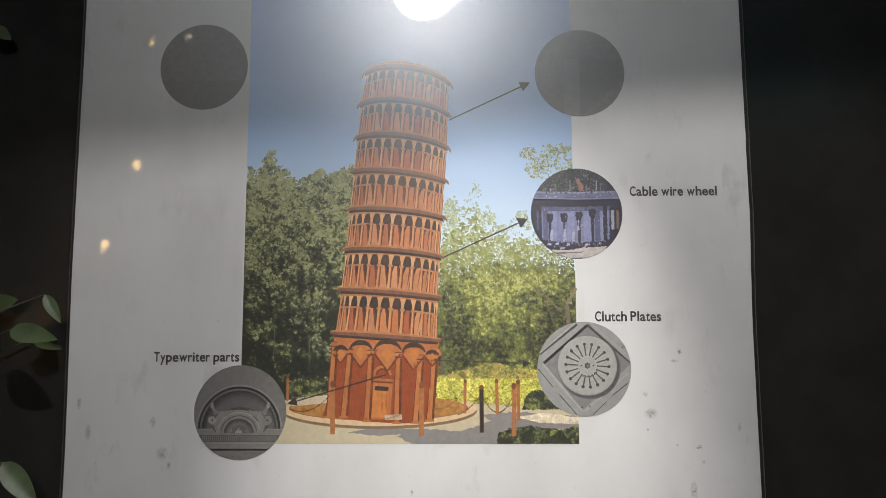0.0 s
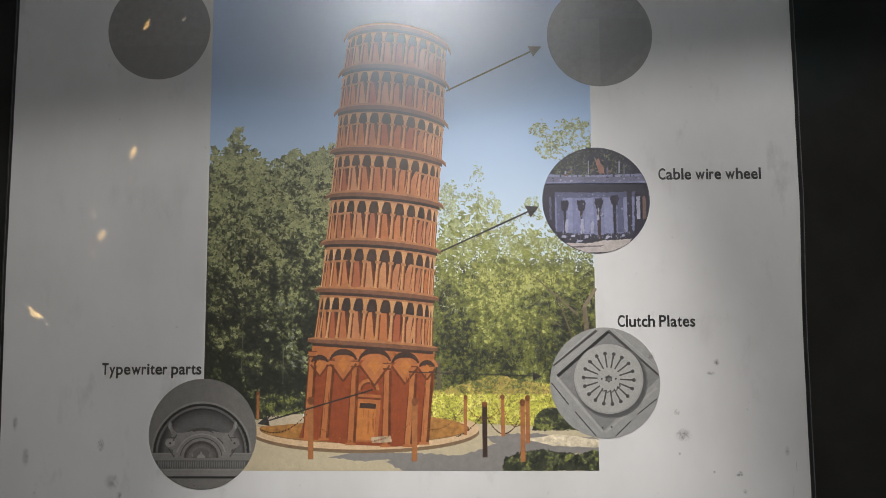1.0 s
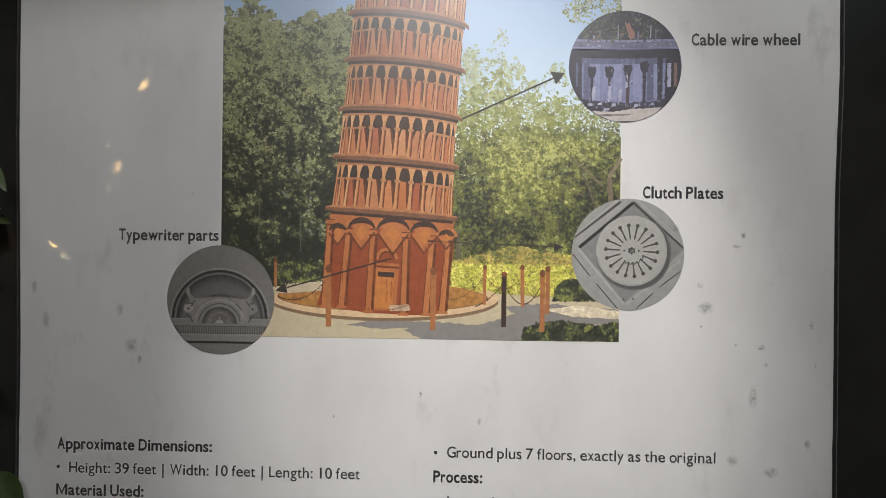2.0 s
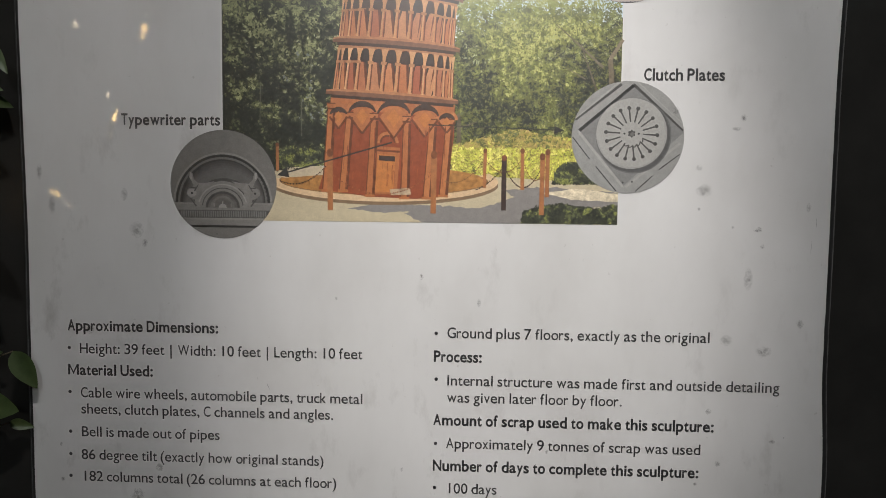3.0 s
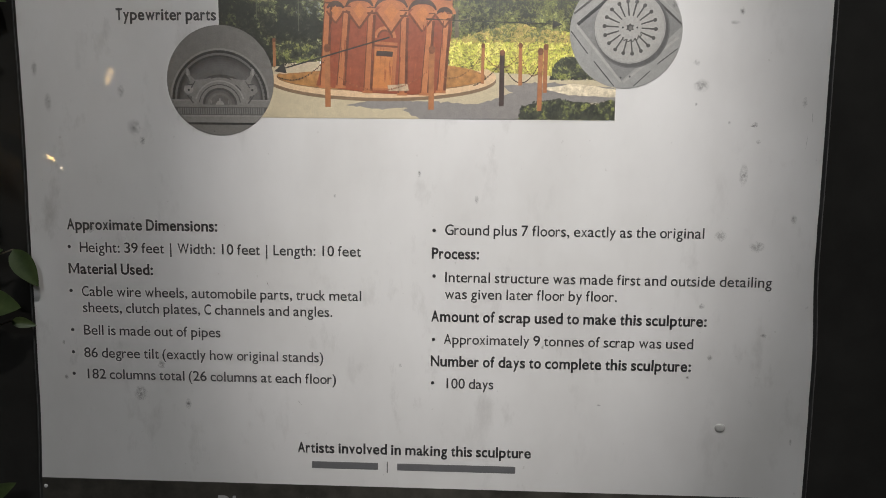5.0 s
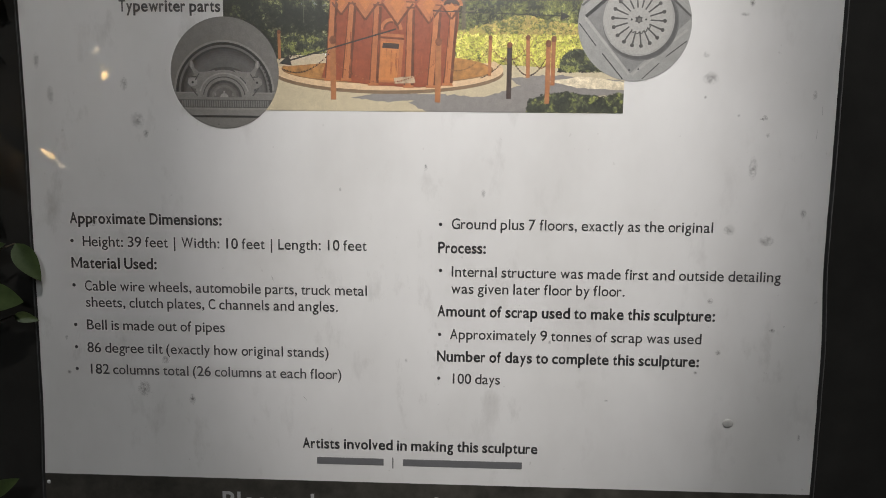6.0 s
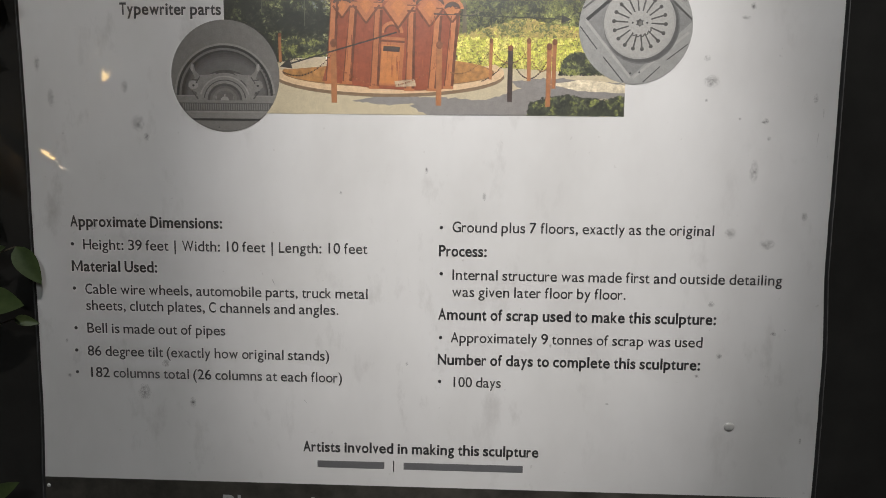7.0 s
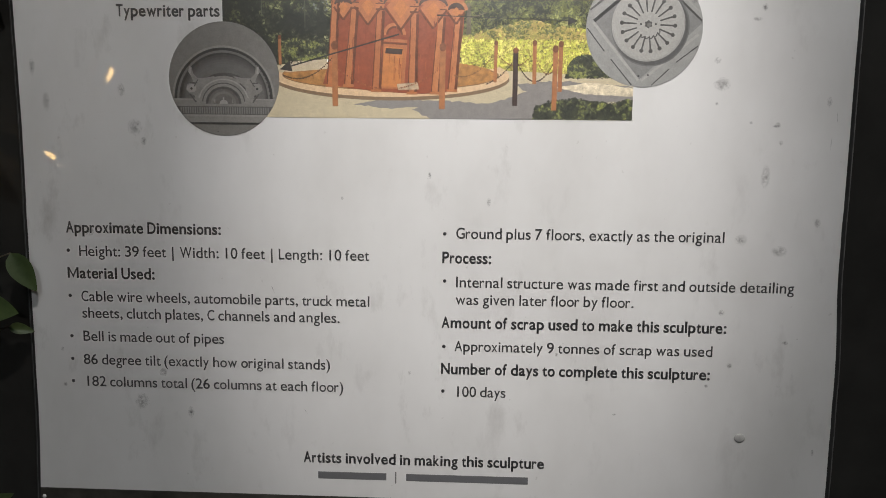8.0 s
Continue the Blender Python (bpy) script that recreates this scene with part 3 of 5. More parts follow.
def tier(k):
    rng = random.Random(70 + k)
    wall, gloom, panels, dusk, trim = (flat(16.8 + 0.25 * i) for i in (0, 1, 2, 3, 5))
    n, inset = 34, 0.90

    def at(s, f):
        """Height f from this ring's floor (0) to the next ring (1)."""
        p, q = ring_point(k, s, 0), ring_point(k + 1, s, 5.5)
        return (p[0] + (q[0] - p[0]) * f, p[1] + (q[1] - p[1]) * f)

    wall.poly([at(-inset + 2 * inset * i / n, 0) for i in range(n + 1)] + [at(inset - 2 * inset * i / n, 1) for i in range(n + 1)])
    turn = rng.uniform(-4, 4)
    angles = [a + turn for a in np.arange(-83.1, 84, 13.85)]
    for a, b in zip(angles, angles[1:]):
        s0, s1 = inset * math.sin(radians(max(-89, a))), inset * math.sin(radians(min(89, b)))
        mid, w = (s0 + s1) / 2, s1 - s0
        # inner wall seen between the columns: a sunlit tent of plate between wedges of shade
        gloom.poly([at(s0, 0.02), at(s1, 0.02), at(s1, 0.60), at(s0, 0.60)])
        slip = 0.30 * mid + rng.uniform(-0.08, 0.08)
        peak, flat_top = mid + w * slip, w * rng.uniform(0.16, 0.30)
        foot = 0.30 * abs(mid) + rng.uniform(0.0, 0.12)
        left_foot, right_foot = (s0 + w * foot, s1) if mid < 0 else (s0, s1 - w * foot)
        panels.poly([at(left_foot, 0.02), at(right_foot, 0.02), at(max(right_foot - 0.08 * w, peak + flat_top), 0.30), at(peak + flat_top, 0.62),
                     at(peak - flat_top, 0.62), at(min(left_foot + 0.08 * w, peak - flat_top), 0.30)])
        dusk.poly([at(peak + 0.3 * flat_top, 0.62), at(peak + flat_top, 0.62), at(right_foot - 0.04 * w, 0.28), at(right_foot - 0.16 * w, 0.06)])
        # round-headed opening
        head = [at(mid + 0.48 * w * math.cos(radians(q)), 0.70 + 0.20 * math.sin(radians(q))) for q in range(0, 181, 20)]
        gloom.poly([at(mid - 0.48 * w, 0.60), at(mid + 0.48 * w, 0.60)] + head)
    for a in angles:
        if abs(a) > 88:
            continue
        s = inset * math.sin(radians(a))
        c = max(0.35, math.cos(radians(a)))
        ss = 0.036 * c + 0.006
        dusk.poly([at(s + 0.4 * ss, 0.03), at(s + 1.1 * ss, 0.03), at(s + 1.0 * ss, 0.60), at(s + 0.4 * ss, 0.60)])
        cols = flat(17.8)
        cols.poly([at(s - 0.62 * ss, 0.03), at(s + 0.58 * ss, 0.03), at(s + 0.48 * ss, 0.60), at(s - 0.52 * ss, 0.60)])
        cols.poly([at(s - 0.95 * ss, 0.0), at(s + 0.95 * ss, 0.0), at(s + 0.8 * ss, 0.05), at(s - 0.8 * ss, 0.05)])
        cap = flat(18.2)
        cap.poly([at(s - 1.0 * ss, 0.585), at(s + 1.0 * ss, 0.585), at(s + 1.15 * ss, 0.645), at(s - 1.15 * ss, 0.645)])
        cap.done("capital", TRIM, photo)
        cols.poly([at(s - 0.5 * ss, 0.64), at(s + 0.5 * ss, 0.64), at(s + 0.7 * ss, 0.76), at(s + 1.5 * ss, 0.92), at(s - 1.5 * ss, 0.92), at(s - 0.7 * ss, 0.76)])
        cols.done("tower_column", STONE, photo)
        edge_line = flat(18.0)
        edge_line.poly([at(s + 0.22 * ss, 0.05), at(s + 0.58 * ss, 0.05), at(s + 0.48 * ss, 0.59), at(s + 0.18 * ss, 0.59)])
        edge_line.done("column_shade", PANEL, photo)
    # tie bars between the outer columns
    ties = flat(17.64)
    for s0, s1 in ((-0.9, -0.52), (0.5, 0.9)):
        ties.poly([at(s0, 0.60), at(s1, 0.60), at(s1, 0.645), at(s0, 0.645)])
    ties.each("tie_bar", TRIM, photo)
    # ring over the arches and its shadow
    trim.poly([at(-inset + 2 * inset * i / n, 0.90) for i in range(n + 1)] + [at(inset - 2 * inset * i / n, 1.0) for i in range(n + 1)])
    wall.done("tower_wall", WALL, photo)
    panels.each("tower_panel", PANEL, photo)
    gloom.each("arch_opening", GLOOM, photo)
    dusk.each("gallery_shade", DUSK, photo)
    trim.done("arch_trim", TRIM, photo)


for k in range(7):
    tier(k)
eave, lip, shade = flat(18.6), flat(18.8), flat(18.4)
for k in range(8):
    strip(shade, k, -0.93, 0.93, 3, 9.0)
    strip(eave, k, -0.998, 0.998, -0.6, 5.6)
    strip(lip, k, -0.995, 0.995, -2.0, 0.8)
shade.each("ring_shadow", GLOOM, photo)
eave.each("tower_ring", printed("print_ring", (114, 78, 58), mottle=0.5), photo)
lip.each("ring_lip", printed("print_ring_lip", (160, 108, 72), mottle=0.5), photo)

# ground floor
f = flat(16.9)
f.poly([(123.3, 139.9), (262.0, 130.8), (261.5, 96.3), (252.9, 28.9), (217.8, 26.2), (167.4, 28.3), (109.2, 36.1), (117.7, 64.3)])
f.done("tower_base", RED, photo)
f, g, d, crescent = flat(17.2), flat(17.42), flat(17.84), flat(17.62)
f.poly([(123.3, 139.9), (262.0, 130.8), (260.8, 116.9), (122.2, 126.0)])
for (a, b) in (((123.5, 126.0), (118.0, 36.1)), ((143.9, 116.0), (137.0, 36.2)), ((171.8, 114.8), (167.4, 30.8)), ((208.5, 111.8), (206.4, 28.6)), ((237.6, 108.7), (231.6, 28.8)), ((255.8, 108.8), (249.7, 31.4))):
    f.line(a, b, 6.0, 7.0)
    f.line((a[0], a[1] + 6), a, 10, 7)
    f.line(b, (b[0], b[1] - 3), 11, 12)
    g.line((a[0] + 3.6, a[1] - 2), (b[0] + 4.2, b[1]), 3.0, 3.2)
    g.line((a[0] - 3.6, a[1] - 2), (b[0] - 4.2, b[1]), 1.0, 1.2)
    g.line((a[0] - 4.6, a[1] + 0.3), (a[0] + 4.6, a[1] + 0.1), 2.0)
    g.line((a[0] - 5, a[1] + 6.3), (a[0] + 5, a[1] + 6.0), 1.2)
for c, r in (((131.8, 117.8), 13), ((158.5, 118.5), 19), ((194.0, 116.7), 22), ((228.7, 115.0), 19), ((253.3, 112.5), 12)):
    f.arc(c, r - 3.0, r + 0.8, 8, 172, 18)
    for i in range(18):
        p, q = radians(14 + 152 * i / 18), radians(14 + 152 * (i + 1) / 18)
        deep = [r - 2.6 - (1.2 + 5.6 * math.sin(t) ** 1.5) for t in (p, q)]
        crescent.poly([(c[0] + k * math.cos(t), c[1] + k * math.sin(t)) for k, t in ((deep[0], p), (r - 2.6, p), (r - 2.6, q), (deep[1], q))])
    f.poly([(c[0] - r * 0.72, c[1] + 1), (c[0], c[1] - r * 0.95), (c[0] + r * 0.72, c[1] + 1), (c[0], c[1] + r * 0.75)])
    d.poly([(c[0] - r * 0.38, c[1]), (c[0], c[1] - r * 0.52), (c[0] + r * 0.38, c[1]), (c[0], c[1] + r * 0.42)])
    g.line((c[0] - r * 0.78, c[1] - 0.5), (c[0], c[1] - r * 1.05), 2.2)
    g.line((c[0], c[1] - r * 1.05), (c[0] + r * 0.78, c[1] - 0.5), 2.2)
dc = (187.2, 88.5)
f.arc(dc, 9, 12.5, 0, 180, 16)
g.arc(dc, 7, 9, 0, 180, 16)
f.line((173.3, 83.4), (201.1, 81.6), 3.2)
g.line((173.3, 80.2), (201.1, 78.5), 1.8)
f.poly([(172.1, 79.6), (201.1, 77.9), (197.6, 31.0), (167.4, 32.1)])
d.poly([(176.5, 75.9), (196.7, 74.7), (193.8, 33.5), (173.0, 34.0)])
slit = flat(18.2)
slit.poly([(177.8, 74.6), (196.1, 73.5), (195.5, 67.8), (177.2, 69.0)])
slit.done("door_slit", GLOOM, photo)
for a, b in (((184.2, 67.1), (181.2, 34.7)), ((189.9, 67.2), (186.9, 34.7))):
    g.line(a, b, 0.7)
f.done("base_arcade", printed("print_tan_rust", (172, 110, 66), (158, 96, 56), (164, 102, 60), mottle=0.4), photo)
g.done("base_shade", DUSK, photo)
crescent.done("arch_gloom", GLOOM, photo)
d.each("base_ornament", printed("print_orange_panel", (168, 104, 54), (178, 114, 60), mottle=0.4), photo)
streaks, rng = flat(18.04), random.Random(77)
for i in range(50):
    a, v0 = rng.uniform(123.5, 254.0), rng.uniform(52, 106)
    streaks.line((a, v0), (a - 1.0, max(38, v0 - rng.uniform(5, 30))), rng.uniform(0.4, 1.3), 0.3)
tagged(streaks.done("rust_streak", printed("print_rust_streak", (132, 64, 34), (120, 56, 32), (150, 80, 40), mottle=0.4), photo), kind="stuff")
pale = flat(18.24)
pale.poly([(190.0, 36.6), (212.7, 38.6), (214.0, 31.1), (191.3, 30.4)])
pale.done("pale_plate", printed("print_pale_plate", (166, 146, 120)), photo)


# posts and chains round the tower
def chain(f, a, b, sag, dots):
    for i in range(dots + 1):
        q = i / dots
        f.disc((a[0] + (b[0] - a[0]) * q, a[1] + (b[1] - a[1]) * q - sag * 4 * q * (1 - q)), 0.95 if i % 2 else 0.6, n=7)


posts, dark_posts, caps, links_near, links_far, links_tower = flat(19.6), flat(19.6), flat(19.8), flat(19.4), flat(19.2), flat(19.3)
for a, b, w in (((122.1, 75.6), (122.7, 12.4), 6.2), ((239.6, 74.3), (239.1, 10.2), 6.2), ((296.6, 78.9), (296.0, 39.1), 3.6), ((337.8, 79.1), (338.3, 37.5), 4.2), ((365.8, 78.0), (365.6, 29.7), 4.6), ((360.2, 73.0), (360.0, 9.9), 5.2), ((62.1, 84.1), (62.5, 56.5), 3.2)):
    posts.line(a, b, w)
    caps.disc((a[0], a[1] + 1.5), w * 0.62, w * 0.75, n=12)
dark_posts.line((317.8, 72.2), (317.8, 14.5), 5.4)
caps.disc((317.8, 72.8), 3.2, n=12)
chain(links_near, (317.8, 64.1), (286.6, 37.2), 4, 22)
chain(links_near, (317.8, 64.1), (360.2, 64.3), 24, 40)
chain(links_near, (122.2, 67.4), (65.8, 45.2), 12, 34)
chain(links_tower, (122.3, 54.9), (239.6, 55.6), 24, 60)
chain(links_far, (296.6, 71.5), (337.8, 71.7), 15, 30)
chain(links_far, (296.6, 71.5), (252.2, 46.3), 10, 30)
chain(links_far, (337.8, 71.7), (365.8, 68.7), 22, 24)
posts.each("rusty_post", printed("print_rusty_post", (158, 104, 62), (136, 86, 54), each=True, mottle=0.5), photo)
dark_posts.done("dark_post", printed("print_dark_post", (58, 44, 38)), photo)
caps.each("post_cap", printed("print_post_cap", (112, 68, 42)), photo)
tagged(links_near.done("chain", printed("print_chain", (60, 44, 34)), photo), kind="stuff")
tagged(links_tower.done("rusty_chain", printed("print_rusty_chain", (112, 62, 36), (150, 92, 54)), photo), kind="stuff")
tagged(links_far.done("far_chain", printed("print_far_chain", (120, 84, 48)), photo), kind="stuff")

# ---- arrows from the tower to the round pictures ----
ARROW = printed("print_arrow", (48, 46, 44))


def arrow(a, b, width, head, span):
    dx, dy = b[0] - a[0], b[1] - a[1]
    d = math.hypot(dx, dy)
    ux, uy = dx / d, dy / d
    f = flat(20.2)
    neck = (b[0] - ux * head, b[1] - uy * head)
    f.line(a, neck, width)
    f.poly([(neck[0] - uy * span, neck[1] + ux * span), (neck[0] + uy * span, neck[1] - ux * span), b])
    on_board(f.done("arrow", ARROW, None, "thin dark grey printed pointer arrow"))


arrow((269.4, 244.5), (382.4, 295.7), 1.9, 14, 7.5)
arrow((192.2, 89.1), (61.9, 51.4), 1.6, 13, 6.0)
arrow((233.1, 108.7), (383.3, 103.6), 0.9, 11, 4.5)
arrow((276.8, 432.9), (388.5, 484.9), 1.9, 14, 7.0)

# ---- round pictures ----
RAD = 61.3
GREY = [printed("print_grey_%s" % n, *t, mottle=0.25) for n, t in (("light", ((146, 144, 140),)), ("mid", ((112, 111, 108),)), ("low", ((100, 99, 96),)),
                                                               ("dark", ((66, 65, 63),)), ("deep", ((40, 40, 39),)))]


def inset(x, z, mat, label):
    f = Flat(x, z, 21.6)
    f.disc((0, 0), RAD, n=72)
    return on_board(f.done("round_picture", mat, None, label))


def cut(pts):
    """Keep a shape inside the round picture."""
    out = []
    for u, v in pts:
        d = math.hypot(u, v)
        k = min(1, (RAD - 0.3) / d) if d else 1
        out.append((u * k, v * k))
    return out


def chord(z0, z1, n=24):
    """A level band of the round picture."""
    e0, e1 = math.sqrt(RAD ** 2 - z0 ** 2), math.sqrt(RAD ** 2 - z1 ** 2)
    side = [(math.sqrt(max(0, RAD ** 2 - z ** 2)) - 0.2, z) for z in np.linspace(z0, z1, n)]
    return side + [(-u, z) for u, z in side[::-1]]


# arched relief with typewriter parts
X, Z = -0.2475, 1.4680
pic = inset(X, Z, printed("print_grey_wall", (108, 106, 102), mottle=0.3), "round grey picture of an arched relief with typewriter parts")
ARCH = (-1.0, -21.0)


def band_of(name, lift, z0, z1, mat):
    f = Flat(X, Z, lift)
    f.poly(chord(z0, z1))
    f.done(name, mat, pic)


PALE_GREY = printed("print_grey_pale", (126, 124, 119), mottle=0.25)
MID_GREY = printed("print_grey_ledge", (116, 114, 110), mottle=0.25)
band_of("lower_field", 21.8, -60.8, -46, printed("print_grey_foot", (106, 104, 100), mottle=0.3))
band_of("ledge", 21.9, -29.5, -20.5, MID_GREY)
band_of("ledge_light", 21.95, -22.4, -20.6, PALE_GREY)
band_of("dentil_shade", 22.0, -38.2, -29.3, printed("print_grey_dentil_shade", (74, 73, 71), mottle=0.3))
band_of("lower_ledge", 22.0, -46.6, -38.0, MID_GREY)
band_of("lower_ledge_light", 22.05, -40.2, -38.2, PALE_GREY)
band_of("dark_groove", 22.1, -49.0, -46.6, GREY[4])
for i in range(40):
    u = -52 + i * 2.62
    if abs(u + 0.8) < 49.5:
        f = Flat(X, Z, 22.6)
        f.poly([(u, -37.2), (u + 1.5, -37.2), (u + 1.5, -30.3), (u, -30.3)])
        f.done("dentil", GREY[1], pic)


def arch_ring(name, lift, r0, r1, mat, a0=0, a1=180, slip=(0, 0)):
    f = Flat(X, Z, lift)
    c = (ARCH[0] + slip[0], ARCH[1] + slip[1])
    pts = [(c[0] + r * math.cos(radians(a)), c[1] + r * math.sin(radians(a))) for r, span in ((r1, (a0, a1)), (r0, (a1, a0))) for a in np.linspace(*span, 40)]
    f.poly(cut(pts))
    f.done(name, mat, pic)


arch_ring("outer_moulding", 22.1, 54.6, 57.0, PALE_GREY, 2, 178)
arch_ring("outer_groove", 22.15, 51.6, 54.7, GREY[4], 0, 180)
arch_ring("inner_moulding", 22.2, 48.5, 51.8, GREY[2])
arch_ring("arch_shade", 22.25, 30.0, 49.3, printed("print_arch_shade", (48, 47, 46), mottle=0.4))
for i, tone in enumerate((66, 74, 82, 88, 93)):
    f = Flat(X, Z, 22.35 + 0.06 * i)
    f.disc((ARCH[0] + 1.0 + 0.3 * i, ARCH[1]), 47.0 - 0.9 * i, 47.5 - 2.6 * i, 0, 180, 40)
    f.done("arch_field", printed("print_arch_tone", (tone, tone - 1, tone - 3), mottle=0.3), pic)
for i in range(9):
    a = radians(4 + 5.2 * i)
    f = Flat(X, Z, 22.3)
    f.line((ARCH[0] + 51.0 * math.cos(a), ARCH[1] + 51.0 * math.sin(a)), (ARCH[0] + 53.2 * math.cos(a), ARCH[1] + 53.2 * math.sin(a)), 1.6)
    f.done("bead", GREY[4], pic)
# the bracket cast like a pair of horns over a half wheel
CAST = printed("print_relief", (120, 118, 114), mottle=0.35)
CAST_LIGHT = printed("print_relief_light", (140, 138, 134), mottle=0.3)
CAST_SHADE = printed("print_relief_shade", (68, 67, 65), mottle=0.4)
f = Flat(X, Z, 22.8)
f.disc((0.5, -26), 36, 33, 12, 168, 30)
f.done("cast_shadow", CAST_SHADE, pic)
for s in (-1, 1):
    f = Flat(X, Z, 22.9)
    f.poly([(s * 10, 3.5), (s * 20, 1.5), (s * 29, 1.0), (s * 34, 5.5), (s * 35.5, 12.5), (s * 38.5, 13.5), (s * 39.8, 8.0), (s * 36.5, 3.0), (s * 34.5, -2.5),
            (s * 41.5, -6.0), (s * 42.5, -11.5), (s * 38.5, -15.5), (s * 33.5, -17.5), (s * 30.5, -25.0), (s * 22.0, -22.0), (s * 24.0, -10.0)])
    f.done("horn", CAST, pic)
    f = Flat(X, Z, 23.35)
    f.line((s * 37.2, 6), (s * 37.6, 13.4), 2.4, 1.6)
    f.done("horn_tip", CAST_LIGHT, pic)
    f = Flat(X, Z, 23.3)
    f.disc((s * 36.5, -10.0), 5.4, 4.6, n=16)
    f.done("boss", CAST_LIGHT if s < 0 else CAST, pic)
    f = Flat(X, Z, 23.5)
    f.disc((s * 36.5, -10.3), 1.3, n=10)
    f.done("boss_hole", GREY[4], pic)
    f = Flat(X, Z, 23.3)
    f.line((s * 31, -4.5), (s * 38, -4.0), 1.3)
    f.line((s * 38.5, -16.0), (s * 31.5, -25.0), 1.5)
    f.line((s * 29, -0.6), (s * 33.5, -8), 1.1)
    f.done("horn_shade", CAST_SHADE, pic)
HUB = (-1.0, -26.5)


def half_ring(name, lift, r0, r1, mat, a0=0, a1=180):
    f = Flat(X, Z, lift)
    f.poly([(HUB[0] + r * math.cos(radians(a)), HUB[1] + 0.94 * r * math.sin(radians(a))) for r, span in ((r1, (a0, a1)), (r0, (a1, a0))) for a in np.linspace(*span, 30)])
    f.done(name, mat, pic)


half_ring("top_plate", 23.05, 27.5, 32.0, CAST, 52, 128)
half_ring("half_wheel", 23.15, 19.5, 29.0, CAST)
half_ring("wheel_edge", 23.25, 27.2, 28.8, CAST_LIGHT, 14, 166)
half_ring("wheel_line", 23.25, 23.0, 24.2, CAST_SHADE, 6, 174)
half_ring("wheel_hollow", 23.2, 17.0, 19.8, CAST_SHADE)
half_ring("wheel_field", 23.2, 0.2, 17.4, printed("print_wheel_field", (92, 90, 87), mottle=0.4))
half_ring("inner_wheel", 23.4, 11.5, 14.2, printed("print_inner_wheel", (106, 104, 100), mottle=0.4))
half_ring("hub", 23.45, 0.2, 4.6, CAST_LIGHT)
for k in (-1, 0, 1):
    f = Flat(X, Z, 23.5)
    f.line((HUB[0] + 10 * k, HUB[1] + 1.0), (HUB[0] + 10 * k, HUB[1] + 7.0 - 2 * abs(k)), 1.6)
    f.done("spoke", CAST_LIGHT if k == 0 else CAST, pic)
f = Flat(X, Z, 22.4)
f.disc((-8, -56.5), 0.9, n=8)
f.done("bolt", GREY[3], pic)

# cable wheel
X, Z = 0.2002, 1.7300
NAVY = printed("print_navy", (50, 50, 62), mottle=1.3)
pic = inset(X, Z, NAVY, "round blue picture of a cable wheel with short columns")


def bowed(z0, z1, bow):
    """A band of the round picture that sags at its ends."""
    us = np.linspace(-RAD, RAD, 41)
    return cut([(u, z1 - bow * (u / RAD) ** 2) for u in us] + [(u, z0 - bow * (u / RAD) ** 2) for u in us[::-1]])


def rough(pts, step, amount, seed):
    """An outline of the round picture with an uneven edge."""
    out = []
    for a, b in zip(pts, pts[1:] + pts[:1]):
        n = max(1, int(math.hypot(b[0] - a[0], b[1] - a[1]) / step))
        for i in range(n):
            u, v = a[0] + (b[0] - a[0]) * i / n, a[1] + (b[1] - a[1]) * i / n
            out.append((u + amount * noise.noise((u * 0.4, v * 0.4, seed)), v + amount * noise.noise((u * 0.4, v * 0.4, seed + 5))))
    return cut(out)


def blob(name, lift, pts, mat, seed, amount=1.2, step=1.6):
    f = Flat(X, Z, lift)
    f.poly(rough(pts, step, amount, seed))
    return f.done(name, mat, pic)


def slab(u0, u1, v0, v1):
    return [(u0, v0), (u1, v0), (u1, v1), (u0, v1)]


BLUE = printed("print_blue_grey", (112, 116, 148), mottle=0.45)
BLUE_SHADE = printed("print_blue_shade", (84, 86, 112), mottle=0.5)
BLUE_PALE = printed("print_blue_pale", (124, 128, 158), mottle=0.4)
BLUE_WHITE = printed("print_blue_white", (160, 161, 178), (140, 142, 164), mottle=0.4)
BLACK_BLUE = printed("print_blue_black", (50, 48, 58), mottle=0.7)
BROWN_DARK = printed("print_dark_column", (66, 54, 56), mottle=0.6)
RIM_BLUE = printed("print_rim_blue", (102, 102, 124), mottle=0.6)
RUSTY = printed("print_faded_rust", (112, 90, 84), mottle=0.5)
blob("drum", 21.9, slab(-47, 44, -40, 14), BLUE, 1, 0.6)
for i, (u0, u1, m) in enumerate(((-45, -38, BLUE_SHADE), (-33, -27, BLUE_PALE), (-13, -3, BLUE_PALE), (9, 18, BLUE_PALE), (24, 31, BLUE_SHADE), (31, 36, BLUE_PALE))):
    blob("drum_panel", 22.0, slab(u0, u1, -37, 7), m, 10 + i, 1.0)
blob("rim_shade", 22.15, bowed(9, 19, -1.5), BLACK_BLUE, 3, 1.2)
blob("rim_shade_soft", 22.1, bowed(3, 12, -1.5), BLUE_SHADE, 4, 1.6)
blob("side_gloom", 22.2, [(-61, -26), (-50, -36), (-46, -34), (-48, 0), (-46, 16), (-60, 18)], BLACK_BLUE, 5)
blob("side_gloom", 22.2, [(60, -26), (48, -40), (43, -38), (44, 4), (46, 16), (60, 18)], BLACK_BLUE, 6)
for u0, u1, m in ((46.0, 50.0, BLUE_WHITE), (53.0, 56.5, RUSTY), (-53.5, -51.0, BLUE_SHADE)):
    blob("side_panel", 22.4, slab(u0, u1, -22, 4), m, int(u0) + 100, 1.0)
